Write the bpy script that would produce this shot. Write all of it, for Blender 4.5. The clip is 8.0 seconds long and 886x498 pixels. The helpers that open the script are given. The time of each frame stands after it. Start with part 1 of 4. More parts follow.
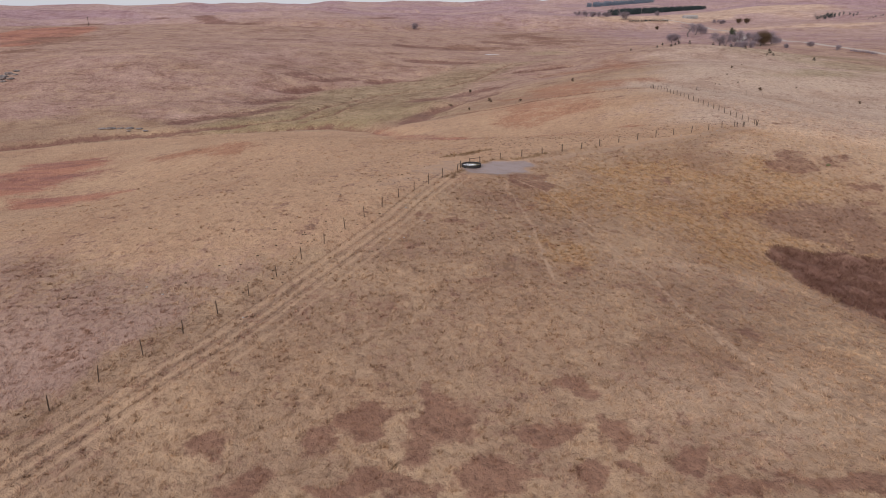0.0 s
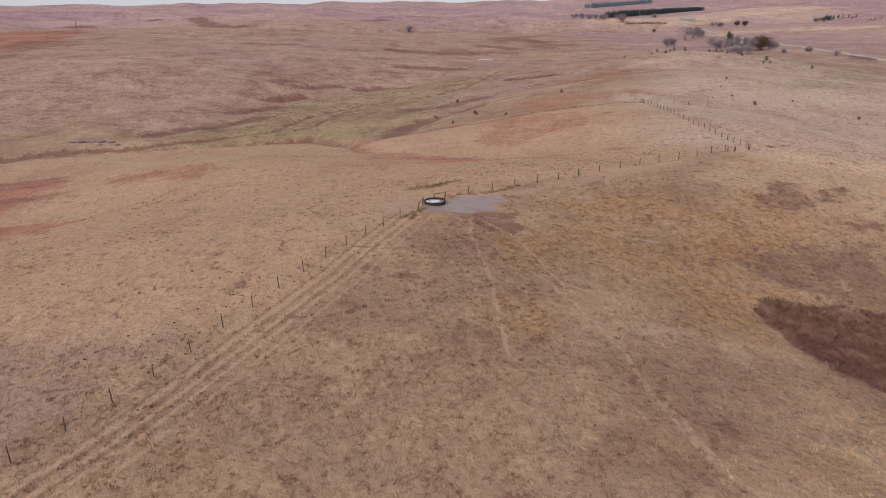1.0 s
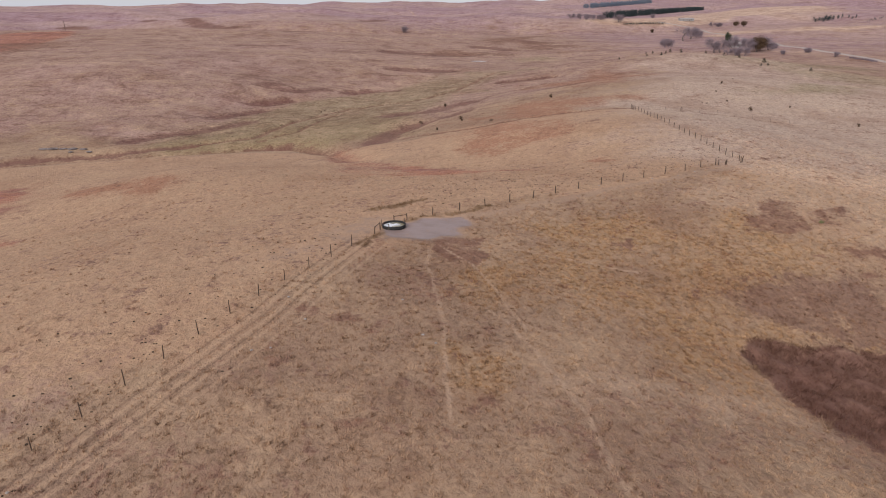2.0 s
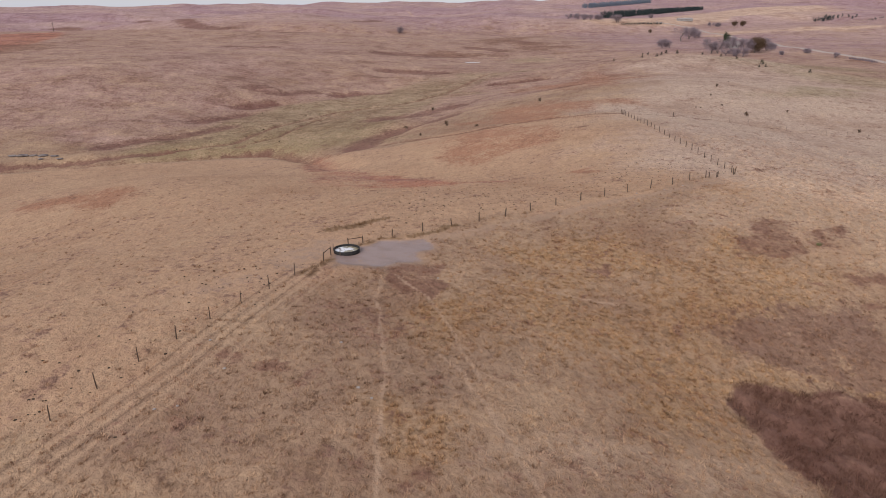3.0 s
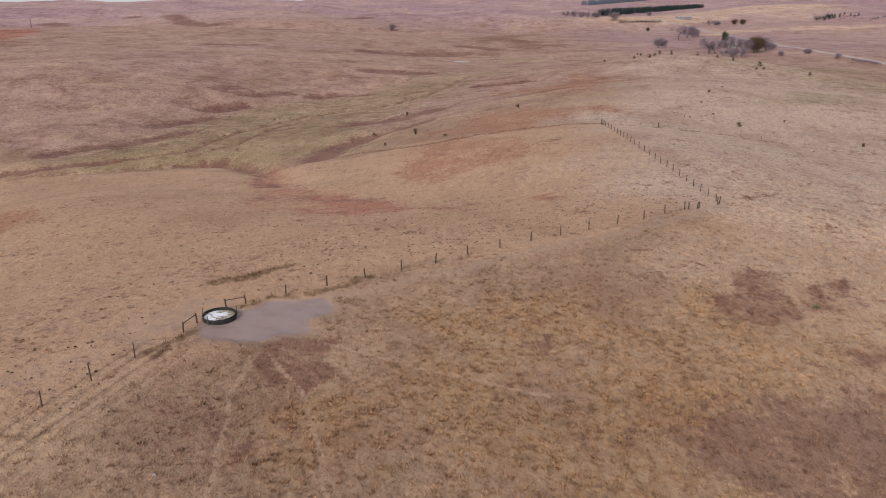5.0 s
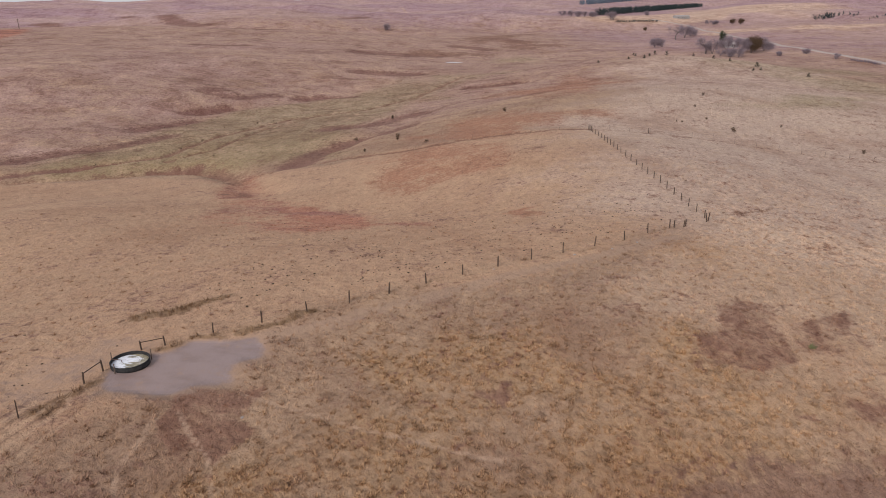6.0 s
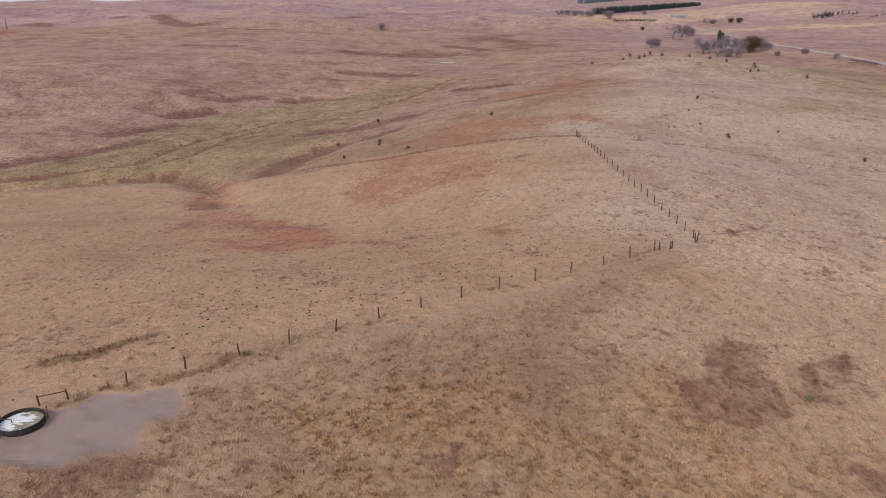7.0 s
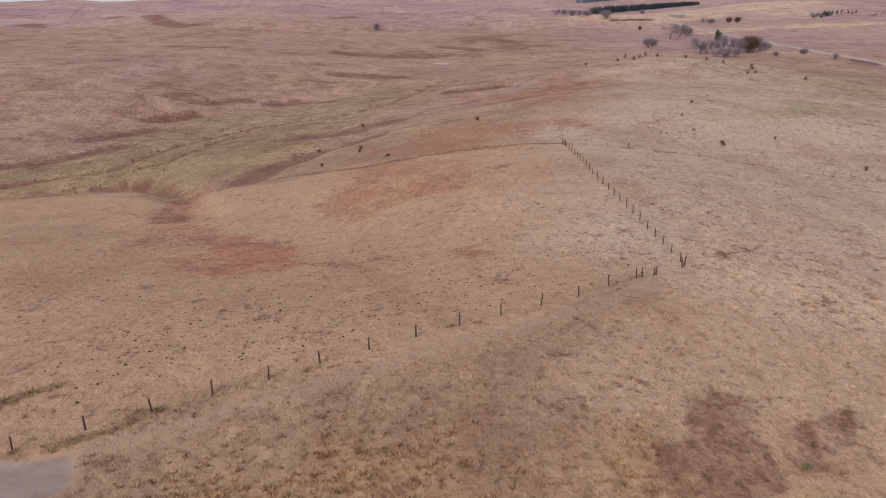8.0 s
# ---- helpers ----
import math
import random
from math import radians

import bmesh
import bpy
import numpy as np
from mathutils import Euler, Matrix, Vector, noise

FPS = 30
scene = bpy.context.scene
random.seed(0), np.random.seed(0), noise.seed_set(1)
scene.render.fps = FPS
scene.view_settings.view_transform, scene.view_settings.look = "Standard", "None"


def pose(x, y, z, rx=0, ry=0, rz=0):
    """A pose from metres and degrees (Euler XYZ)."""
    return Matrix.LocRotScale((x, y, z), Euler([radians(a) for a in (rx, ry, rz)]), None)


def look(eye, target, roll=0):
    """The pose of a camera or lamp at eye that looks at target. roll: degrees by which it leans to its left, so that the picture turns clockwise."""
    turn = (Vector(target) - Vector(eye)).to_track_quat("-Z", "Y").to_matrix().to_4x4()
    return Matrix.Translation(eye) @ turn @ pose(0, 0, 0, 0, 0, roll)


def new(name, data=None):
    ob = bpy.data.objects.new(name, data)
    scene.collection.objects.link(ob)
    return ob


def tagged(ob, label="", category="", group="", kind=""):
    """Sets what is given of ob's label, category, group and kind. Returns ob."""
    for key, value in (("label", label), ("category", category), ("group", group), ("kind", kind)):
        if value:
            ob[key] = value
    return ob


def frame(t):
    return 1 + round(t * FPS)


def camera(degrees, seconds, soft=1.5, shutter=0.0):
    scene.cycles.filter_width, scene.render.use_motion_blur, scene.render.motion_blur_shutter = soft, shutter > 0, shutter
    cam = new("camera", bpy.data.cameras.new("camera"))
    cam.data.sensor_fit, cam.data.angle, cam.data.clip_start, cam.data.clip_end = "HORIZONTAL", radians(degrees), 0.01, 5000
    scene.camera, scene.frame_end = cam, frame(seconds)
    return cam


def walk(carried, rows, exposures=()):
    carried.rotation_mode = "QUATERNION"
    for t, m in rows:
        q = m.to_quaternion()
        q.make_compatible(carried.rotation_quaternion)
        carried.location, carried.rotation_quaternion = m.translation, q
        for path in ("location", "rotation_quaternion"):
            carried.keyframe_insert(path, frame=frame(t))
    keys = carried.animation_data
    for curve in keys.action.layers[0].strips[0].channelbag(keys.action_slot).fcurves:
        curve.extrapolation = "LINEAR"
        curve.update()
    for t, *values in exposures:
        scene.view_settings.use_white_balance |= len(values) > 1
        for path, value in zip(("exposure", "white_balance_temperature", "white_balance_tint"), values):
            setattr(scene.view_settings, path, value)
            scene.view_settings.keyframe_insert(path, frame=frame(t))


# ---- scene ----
cam = camera(64.0, 8.0, soft=1.0)
PATH = [
    (0, (0.791, 0.119, 25.977), (2.301, 47.321, 9.554), -0.61),
    (0.5, (3.840, 5.680, 27.632), (5.370, 52.880, 11.207), -0.60),
    (1, (6.973, 11.331, 29.014), (8.539, 58.529, 12.585), -0.56),
    (1.5, (9.957, 16.371, 29.514), (11.528, 63.564, 13.071), -0.60),
    (1.7, (11.147, 18.382, 29.521), (12.701, 65.581, 13.094), -0.59),
    (2.8, (17.394, 28.900, 29.664), (18.954, 76.079, 13.181), -0.72),
    (3, (18.509, 30.911, 29.621), (20.050, 78.109, 13.188), -0.70),
    (3.5, (21.369, 35.955, 29.666), (22.901, 83.146, 13.215), -0.75),
    (4, (24.085, 40.729, 29.767), (25.623, 87.920, 13.315), -0.77),
    (4.5, (26.721, 45.360, 29.874), (28.126, 92.518, 13.317), -0.44),
    (4.7, (27.731, 47.301, 29.952), (29.186, 94.434, 13.327), -0.44),
    (5.8, (33.419, 57.529, 29.962), (35.044, 104.642, 13.298), -0.45),
    (6, (34.484, 59.273, 29.990), (36.047, 106.382, 13.308), -0.53),
    (6.5, (36.919, 63.742, 30.104), (38.496, 110.838, 13.387), -0.58),
    (7, (39.245, 67.933, 30.200), (40.856, 115.022, 13.465), -0.60),
    (7.5, (41.605, 72.187, 30.317), (43.234, 119.269, 13.565), -0.62),
    (8, (44.045, 76.630, 30.356), (45.685, 123.708, 13.596), -0.70),
]
walk(cam, [(t, look(eye, target, roll)) for t, eye, target, roll in PATH])

# ---- lie of the land ----
# hills and hollows: x, y, spread, height
HILLS = [
    (66, 78, 21, -8.0),
    (-362, 172, 139, -8.4),
    (25, 193, 21, -5.9),
    (-24, 1, 35, -3.5),
    (-75, 147, 23, -2.4),
    (122, 222, 33, -3.2),
    (37, 65, 23, 2.2),
    (-15, 246, 36, -3.8),
    (-41, 87, 25, 3.8),
    (72, 113, 21, 4.0),
    (111, 57, 24, 1.3),
    (11, 116, 25, 3.2),
    (66, 201, 35, 6.7),
    (-42, 185, 23, 3.9),
    (-200, 214, 84, -6.1),
    (57, 146, 22, 3.2),
    (-12, 92, 26, 3.2),
    (-1, 148, 24, 2.7),
]
HILLS += [
    (178, 744, 243, -5.8),
    (-102, 276, 82, -7.8),
    (420, 309, 138, -2.3),
    (165, 448, 48, 9.4),
    (-10, 379, 82, -9.6),
    (110, 298, 54, 8.7),
    (430, 1055, 141, -5.7),
    (-328, 341, 85, -8.9),
    (462, 481, 147, -4.7),
    (86, 602, 84, -8.3),
    (-300, 746, 239, 9.9),
    (-28, 446, 54, -4.7),
    (-161, 442, 54, 4.8),
    (-115, 1026, 238, 3.4),
]
# low swells and dips of the near pasture
HILLS += [
    (18, 140, 13, 1.0),
    (48, 172, 14, -1.3),
    (20, 196, 16, 1.4),
    (-84, 190, 22, -1.2),
    (-36, 86, 14, -1.0),
    (-17, 73, 9, -0.6),
    (-66, 372, 22, -1.4),
    (-66, 424, 22, 2.2),
    (27, 171, 12, 0.9),
    (63, 234, 14, -0.7),
    (-2, 136, 12, -0.9),
    (44, 140, 9, 0.4),
    (-10, 241, 14, 0.7),
    (43, 153, 10, -0.7),
    (66, 112, 8, -0.6),
]
GROUND_BASE = -4.95
# far ridges: x, y, half length, half width, turn in degrees, height
RIDGES = [
    (-620, 1350, 420, 120, 12, 13.0),
    (-1000, 2000, 600, 170, -10, 12.0),
    (-260, 1750, 420, 130, 16, 10.0),
    (-200, 2700, 700, 200, 8, 9.0),
    (300, 2300, 380, 150, -16, 6.0),
    (820, 1500, 330, 130, 24, 15.0),
    (1250, 2100, 500, 200, 14, 17.0),
    (-1500, 3300, 900, 240, -6, 10.0),
    (900, 3300, 700, 240, 5, 7.0),
    (-150, 905, 260, 66, 15, -11.0),
    (2100, 4500, 1500, 420, 0, 17.0),
    (-190, 745, 110, 34, 0, 2.2),
    (-65, 775, 60, 34, 0, 1.6),
    (-300, 1150, 190, 85, 15, 12.0),
    (-55, 1000, 70, 40, 8, 4.0),
]
# evenly sloping fields far off: both ends with their heights, and the half width
BENCHES = [((316, 1190, 3.0), (950, 2460, -4.0), 130), ((540, 2311, 7.5), (952, 3011, 18.0), 150)]
# steep-sided draws cut into the land: depth, half width, then the line they follow
CUTS = [
    (3.4, 6.5, [(-200, 222), (-150, 240), (-114, 256), (-82, 264), (-64, 268), (-45, 276), (-27, 271), (-17, 258)]),
    (2.2, 6.0, [(-14, 252), (-9, 236), (-2, 222)]),
    (1.4, 6.0, [(8, 282), (18, 300), (30, 322)]),
    (1.4, 6.0, [(-62, 385), (-20, 432), (20, 470)]),
]
rng_land = np.random.RandomState(5)
SWELLS = [(a, rng_land.uniform(0, 6.28), w) for a, w in zip(rng_land.uniform(0, 6.28, 14), np.geomspace(900, 120, 14))]


def smooth(a, b, v):
    u = np.clip((v - a) / (b - a), 0, 1)
    return u * u * (3 - 2 * u)


def near_line(x, y, line):
    """Distance of each x, y from a polyline."""
    best = np.full(x.shape, 1e9)
    for (ax, ay), (bx, by) in zip(line, line[1:]):
        u = np.clip(((x - ax) * (bx - ax) + (y - ay) * (by - ay)) / ((bx - ax) ** 2 + (by - ay) ** 2), 0, 1)
        best = np.minimum(best, np.hypot(x - ax - u * (bx - ax), y - ay - u * (by - ay)))
    return best


def land(x, y):
    """Height of the ground at x, y (numbers or arrays)."""
    x, y = np.asarray(x, float), np.asarray(y, float)
    z = np.full(np.broadcast(x, y).shape, GROUND_BASE)
    for hx, hy, s, h in HILLS:
        z = z + h * np.exp(-((x - hx) ** 2 + (y - hy) ** 2) / (2 * s * s))
    far = smooth(480, 1300, np.hypot(x - 20, y - 40))
    roll = sum(w / 900 * np.sin((x * np.cos(a) + y * np.sin(a)) * 6.28 / w + p) for a, p, w in SWELLS)
    away = np.hypot(x - 20, y - 40)
    z = z + far * (1.5 + 5.0 * roll) + 24.0 * smooth(1100, 4300, away)
    for rx, ry, la, lb, turn, h in RIDGES:
        c, s = np.cos(np.radians(turn)), np.sin(np.radians(turn))
        u, v = (x - rx) * c + (y - ry) * s, (y - ry) * c - (x - rx) * s
        z = z + h * np.exp(-(u / la) ** 2 - (v / lb) ** 2)
    for (ax, ay, az), (bx, by, bz), half in BENCHES:
        t = np.clip(((x - ax) * (bx - ax) + (y - ay) * (by - ay)) / ((bx - ax) ** 2 + (by - ay) ** 2), 0, 1)
        w = np.exp(-(np.hypot(x - ax - t * (bx - ax), y - ay - t * (by - ay)) / half) ** 4)
        z = z * (1 - w) + w * (az + (bz - az) * t)
    for depth, half, line in CUTS:
        z = z - depth * np.exp(-(near_line(x, y, line) / half) ** 2)
    z = z + 0.25 * np.sin(x / 7.3 + 1.7 * np.sin(y / 11.0)) * np.sin(y / 8.1 + 0.6) * smooth(20, 60, np.hypot(x - 9, y - 115))
    return z


# ---- end of land ----

# ---- light ----
world = bpy.data.worlds.new("overcast_sky")
scene.world = world
world.use_nodes = True
wn, wl = world.node_tree.nodes, world.node_tree.links
wn.clear()
SUN_UP, SUN_ROUND = 34.0, 215.0
sky = wn.new("ShaderNodeTexSky")
sky.sky_type, sky.sun_disc = "NISHITA", False
sky.sun_elevation, sky.sun_rotation = radians(SUN_UP), radians(SUN_ROUND)
sky.dust_density, sky.air_density, sky.ozone_density = 0.5, 1.0, 1.5
pale = wn.new("ShaderNodeHueSaturation")
pale.inputs["Saturation"].default_value = 0.4
bg = wn.new("ShaderNodeBackground")
bg.inputs["Strength"].default_value = 0.105
wout = wn.new("ShaderNodeOutputWorld")
wl.new(sky.outputs["Color"], pale.inputs["Color"])
veil = wn.new("ShaderNodeMix")
veil.data_type, veil.inputs["Factor"].default_value = "RGBA", 0.7
veil.inputs[7].default_value = (5.0, 5.05, 5.9, 1)
wl.new(pale.outputs["Color"], veil.inputs[6])
wl.new(veil.outputs[2], bg.inputs["Color"])
wl.new(bg.outputs["Background"], wout.inputs["Surface"])
sun = new("sun", bpy.data.lights.new("sun", "SUN"))
sun.data.energy, sun.data.angle, sun.data.color = 2.0, radians(18), (1.0, 0.955, 0.925)
a, e = radians(SUN_ROUND), radians(SUN_UP)
sun.matrix_world = look((0, 0, 200), (-200 * math.sin(a) * math.cos(e), -200 * math.cos(a) * math.cos(e), 200 - 200 * math.sin(e)))
scene.view_settings.exposure = 0.175


# ---- materials ----
class Nodes:
    """A little helper that wires up one material."""

    def __init__(self, name, rough=0.9, metal=0.0):
        self.m = bpy.data.materials.new(name)
        self.m.use_nodes = True
        self.n, self.l = self.m.node_tree.nodes, self.m.node_tree.links
        self.b = self.n["Principled BSDF"]
        self.b.inputs["Roughness"].default_value, self.b.inputs["Metallic"].default_value = rough, metal
        self.b.inputs["Specular IOR Level"].default_value = 0.25
        self.co = self.n.new("ShaderNodeNewGeometry").outputs["Position"]

    def put(self, value, socket):
        if isinstance(value, bpy.types.NodeSocket):
            self.l.new(value, socket)
        elif isinstance(value, tuple) and len(value) == 3 and socket.type == "RGBA":
            socket.default_value = (*value, 1)
        else:
            socket.default_value = value

    def noise(self, scale, detail=3, rough=0.55, stretch=None, distort=0.0):
        n = self.n.new("ShaderNodeTexNoise")
        n.inputs["Scale"].default_value, n.inputs["Detail"].default_value = scale, detail
        n.inputs["Roughness"].default_value, n.inputs["Distortion"].default_value = rough, distort
        co = self.co
        if stretch:
            mp = self.n.new("ShaderNodeMapping")
            mp.inputs["Scale"].default_value, mp.inputs["Rotation"].default_value = stretch[0], (0, 0, radians(stretch[1]))
            self.l.new(co, mp.inputs["Vector"])
            co = mp.outputs["Vector"]
        self.l.new(co, n.inputs["Vector"])
        return n.outputs["Fac"]

    def math(self, op, a, b=0.0):
        n = self.n.new("ShaderNodeMath")
        n.operation = op
        self.put(a, n.inputs[0])
        self.put(b, n.inputs[1])
        return n.outputs[0]

    def step(self, v, lo, hi):
        n = self.n.new("ShaderNodeMapRange")
        n.interpolation_type = "SMOOTHSTEP"
        self.put(v, n.inputs["Value"])
        n.inputs["From Min"].default_value, n.inputs["From Max"].default_value = lo, hi
        return n.outputs["Result"]

    def mix(self, fac, a, b, mode="MIX"):
        n = self.n.new("ShaderNodeMix")
        n.data_type, n.blend_type = "RGBA", mode
        self.put(fac, n.inputs["Factor"])
        self.put(a, n.inputs[6])
        self.put(b, n.inputs[7])
        return n.outputs[2]

    def attr(self, name):
        n = self.n.new("ShaderNodeAttribute")
        n.attribute_name = name
        return n.outputs["Fac"]

    def island(self):
        return self.n.new("ShaderNodeNewGeometry").outputs["Random Per Island"]

    def chance(self):
        return self.n.new("ShaderNodeObjectInfo").outputs["Random"]

    def bump(self, height, strength, distance):
        n = self.n.new("ShaderNodeBump")
        n.inputs["Strength"].default_value, n.inputs["Distance"].default_value = strength, distance
        self.put(height, n.inputs["Height"])
        last = self.b.inputs["Normal"].links
        if last:
            self.l.new(last[0].from_socket, n.inputs["Normal"])
        self.l.new(n.outputs["Normal"], self.b.inputs["Normal"])

    def done(self, colour):
        self.put(colour, self.b.inputs["Base Color"])
        return self.m


STRAW, TAN = (0.45, 0.294, 0.186), (0.33, 0.209, 0.138)


def turf(g):
    """The mixed straw colours that ground and grass share, and the noises behind them."""
    clump, mid = g.noise(1.5, 3, 0.6), g.noise(0.42, 6, 0.72)
    broad, wide = g.noise(0.06, 7, 0.68), g.noise(0.011, 5, 0.6)
    lumps = g.noise(0.17, 8, 0.78, ((1.0, 0.7, 1.0), 25))
    c = g.mix(g.step(broad, 0.36, 0.64), STRAW, TAN)
    c = g.mix(g.math("MULTIPLY", g.step(wide, 0.45, 0.6), 0.4), c, (0.295, 0.172, 0.113))
    return c, clump, mid, lumps, broad


def weathered(g, c, clump, mid, lumps, amount):
    """Tufts, gaps and drifts of bent grass from half a metre to twenty metres, darker and lighter than the cover they lie in."""
    combed = g.noise(0.95, 4, 0.62, ((1.0, 0.8, 1.0), 40), 0.9)
    swath = g.noise(0.055, 5, 0.66, ((1.0, 0.6, 1.0), -14), 0.4)
    for n, lo, hi, deep, pale in (
        (combed, 0.05, 0.17, (0.74, 0.71, 0.70), (1.16, 1.17, 1.16)),
        (clump, 0.05, 0.18, (0.80, 0.77, 0.76), (1.10, 1.11, 1.10)),
        (mid, 0.04, 0.2, (0.84, 0.80, 0.79), (1.09, 1.10, 1.09)),
        (lumps, 0.02, 0.16, (0.83, 0.785, 0.77), (1.09, 1.10, 1.09)),
        (swath, 0.03, 0.16, (0.87, 0.82, 0.80), (1.05, 1.06, 1.055)),
    ):
        c = g.mix(g.math("MULTIPLY", g.step(n, 0.5 + lo * 0.4, 0.5 + hi), amount), c, g.mix(1.0, c, deep, "MULTIPLY"))
        c = g.mix(g.math("MULTIPLY", g.step(n, 0.5 - lo * 0.4, 0.5 - hi), amount), c, g.mix(1.0, c, pale, "MULTIPLY"))
    return c


def prairie_material(name, tone=None, rough=0.95):
    """The ground's cover, or with a tone the grass that stands on it, which takes after the cover round it."""
    g = Nodes(name, rough)
    fine = g.noise(5.0, 4, 0.65, ((1.0, 0.5, 1.0), 32))
    c, clump, mid, lumps, broad = turf(g)
    edge = g.math("ADD", g.math("MULTIPLY", g.math("SUBTRACT", clump, 0.5), 0.9), g.math("MULTIPLY", g.math("SUBTRACT", mid, 0.5), 1.3))
    edge = g.math("ADD", edge, g.math("ADD", g.math("MULTIPLY", g.math("SUBTRACT", lumps, 0.5), 0.9), g.math("MULTIPLY", g.math("SUBTRACT", broad, 0.5), 0.9)))

    def patch(c, name, colour, amount, lo=0.25, hi=0.8, rag=1.0):
        cover = g.step(g.math("ADD", g.attr(name), g.math("MULTIPLY", edge, rag)), lo, hi)
        return g.mix(g.math("MULTIPLY", cover, amount), c, colour)

    c = patch(c, "grazed", (0.52, 0.324, 0.2), 0.85, 0.1, 0.8)
    c = patch(c, "bleached", (0.55, 0.405, 0.315), 0.85, 0.0, 0.9)
    # far grass goes mauve: mostly haze, put into its colour
    c = patch(c, "mauve_haze", (0.435, 0.272, 0.234), 0.8, 0.1, 1.0)
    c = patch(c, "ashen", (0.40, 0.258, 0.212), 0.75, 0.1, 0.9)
    # farther off, haze is painted in as violet with tan drifts
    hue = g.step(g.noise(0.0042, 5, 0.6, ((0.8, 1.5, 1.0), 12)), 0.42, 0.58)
    c = patch(c, "violet_haze", g.mix(hue, (0.385, 0.245, 0.285), (0.49, 0.335, 0.315)), 0.85, 0.1, 1.0)
    c = patch(c, "russet", (0.385, 0.182, 0.108), 0.82, 0.2, 1.0, 1.3)
    c = patch(c, "pale", (0.64, 0.45, 0.31), 0.7, 0.15, 0.9)
    c = patch(c, "green", (0.30, 0.236, 0.12), 0.76, 0.1, 1.0, 1.3)
    c = patch(c, "tussock", (0.45, 0.277, 0.147), 0.74, 0.05, 1.1, 1.3)
    bunch = g.noise(1.0, 3, 0.6)
    c = g.mix(g.math("MULTIPLY", g.step(bunch, 0.5, 0.62), g.math("MINIMUM", g.math("MULTIPLY", g.attr("tussock"), 0.55), 0.4)), c, (0.19, 0.117, 0.071))
    streak = g.noise(0.09, 5, 0.68, ((0.6, 1.0, 1.0), 28), 0.8)
    c = patch(c, "red", g.mix(g.step(streak, 0.47, 0.64), (0.435, 0.185, 0.117), (0.285, 0.108, 0.092)), 0.85, 0.05, 1.0, 1.3)
    c = patch(c, "purple", (0.228, 0.128, 0.098), 0.66, 0.2, 1.0, 1.9)
    c = patch(c, "bank", (0.215, 0.102, 0.078), 0.8, 0.3, 0.8, 0.9)
    c = patch(c, "dark", (0.258, 0.134, 0.09), 0.88, 0.25, 0.8, 0.85)
    c = patch(c, "hollow", (0.2, 0.098, 0.074), 0.86, 0.2, 0.85, 1.25)
    c = patch(c, "rank", (0.235, 0.142, 0.075), 0.75, 0.35, 0.9)
    drift = g.noise(0.022, 5, 0.6, ((0.8, 1.2, 1.0), 20))
    c = g.mix(g.math("MULTIPLY", g.step(drift, 0.48, 0.66), g.math("MINIMUM", g.math("MULTIPLY", g.attr("mauve_haze"), 0.8), 0.45)), c, g.mix(1.0, c, (0.72, 0.64, 0.62), "MULTIPLY"))
    bare = g.math("MINIMUM", g.attr("dirt"), 1.0)
    calm = g.math("SUBTRACT", 1.0, g.math("ADD", g.math("MULTIPLY", bare, 0.7), g.math("MULTIPLY", g.math("MINIMUM", g.attr("grazed"), 1.0), 0.25)))
    open_land = g.math("MINIMUM", g.math("MAXIMUM", g.math("MULTIPLY", g.attr("mauve_haze"), 1.3), g.math("MULTIPLY", g.attr("bleached"), 0.2)), 0.8)
    c = weathered(g, c, clump, mid, lumps, g.math("ADD", g.math("MULTIPLY", calm, 0.85), open_land))
    # bent grass and terracettes along the open hillsides
    brush = g.noise(0.06, 7, 0.72, ((0.75, 1.0, 1.0), 8), 1.2)
    far = g.math("MINIMUM", g.math("MULTIPLY", g.attr("mauve_haze"), 1.1), 0.75)
    c = g.mix(g.math("MULTIPLY", g.step(brush, 0.535, 0.6), far), c, g.mix(1.0, c, (0.70, 0.63, 0.61), "MULTIPLY"))
    c = g.mix(g.math("MULTIPLY", g.step(brush, 0.47, 0.40), far), c, g.mix(1.0, c, (1.17, 1.19, 1.20), "MULTIPLY"))
    grain = g.noise(0.34, 6, 0.78, ((0.55, 1.0, 1.0), 10))
    far = g.math("MINIMUM", g.math("ADD", g.math("MULTIPLY", far, 0.65), g.math("MULTIPLY", g.math("MAXIMUM", g.attr("bleached"), g.attr("grazed")), 0.3)), 0.7)
    c = g.mix(g.math("MULTIPLY", g.step(grain, 0.52, 0.6), far), c, g.mix(1.0, c, (0.74, 0.68, 0.66), "MULTIPLY"))
    c = g.mix(g.math("MULTIPLY", g.step(grain, 0.48, 0.4), far), c, g.mix(1.0, c, (1.19, 1.20, 1.20), "MULTIPLY"))
    # wheel ruts and trodden trails: pale lines at set distances, broken by tufts
    across = g.math("ADD", g.attr("rut_side"), g.math("MULTIPLY", g.math("SUBTRACT", mid, 0.5), 0.2))
    tufts = g.step(g.math("ADD", clump, g.math("MULTIPLY", g.math("SUBTRACT", mid, 0.5), 0.8)), 0.9, 0.5)
    kept = g.math("MAXIMUM", tufts, 0.55)
    for offset, half, shade, amount in ((-1.6, 0.42, 1, 0.58), (-0.1, 0.36, 1, 0.62), (1.2, 0.36, 1, 0.6), (2.7, 0.3, 1, 0.42), (-0.85, 0.24, 0, 0.3), (0.5, 0.16, 0, 0.42), (-2.2, 0.16, 0, 0.4)):
        d = g.math("ABSOLUTE", g.math("SUBTRACT", across, offset))
        line = g.math("MULTIPLY", g.math("MULTIPLY", g.step(d, half, half * 0.3), kept), amount)
        c = g.mix(line, c, (0.53, 0.345, 0.22) if shade else (0.15, 0.085, 0.06))
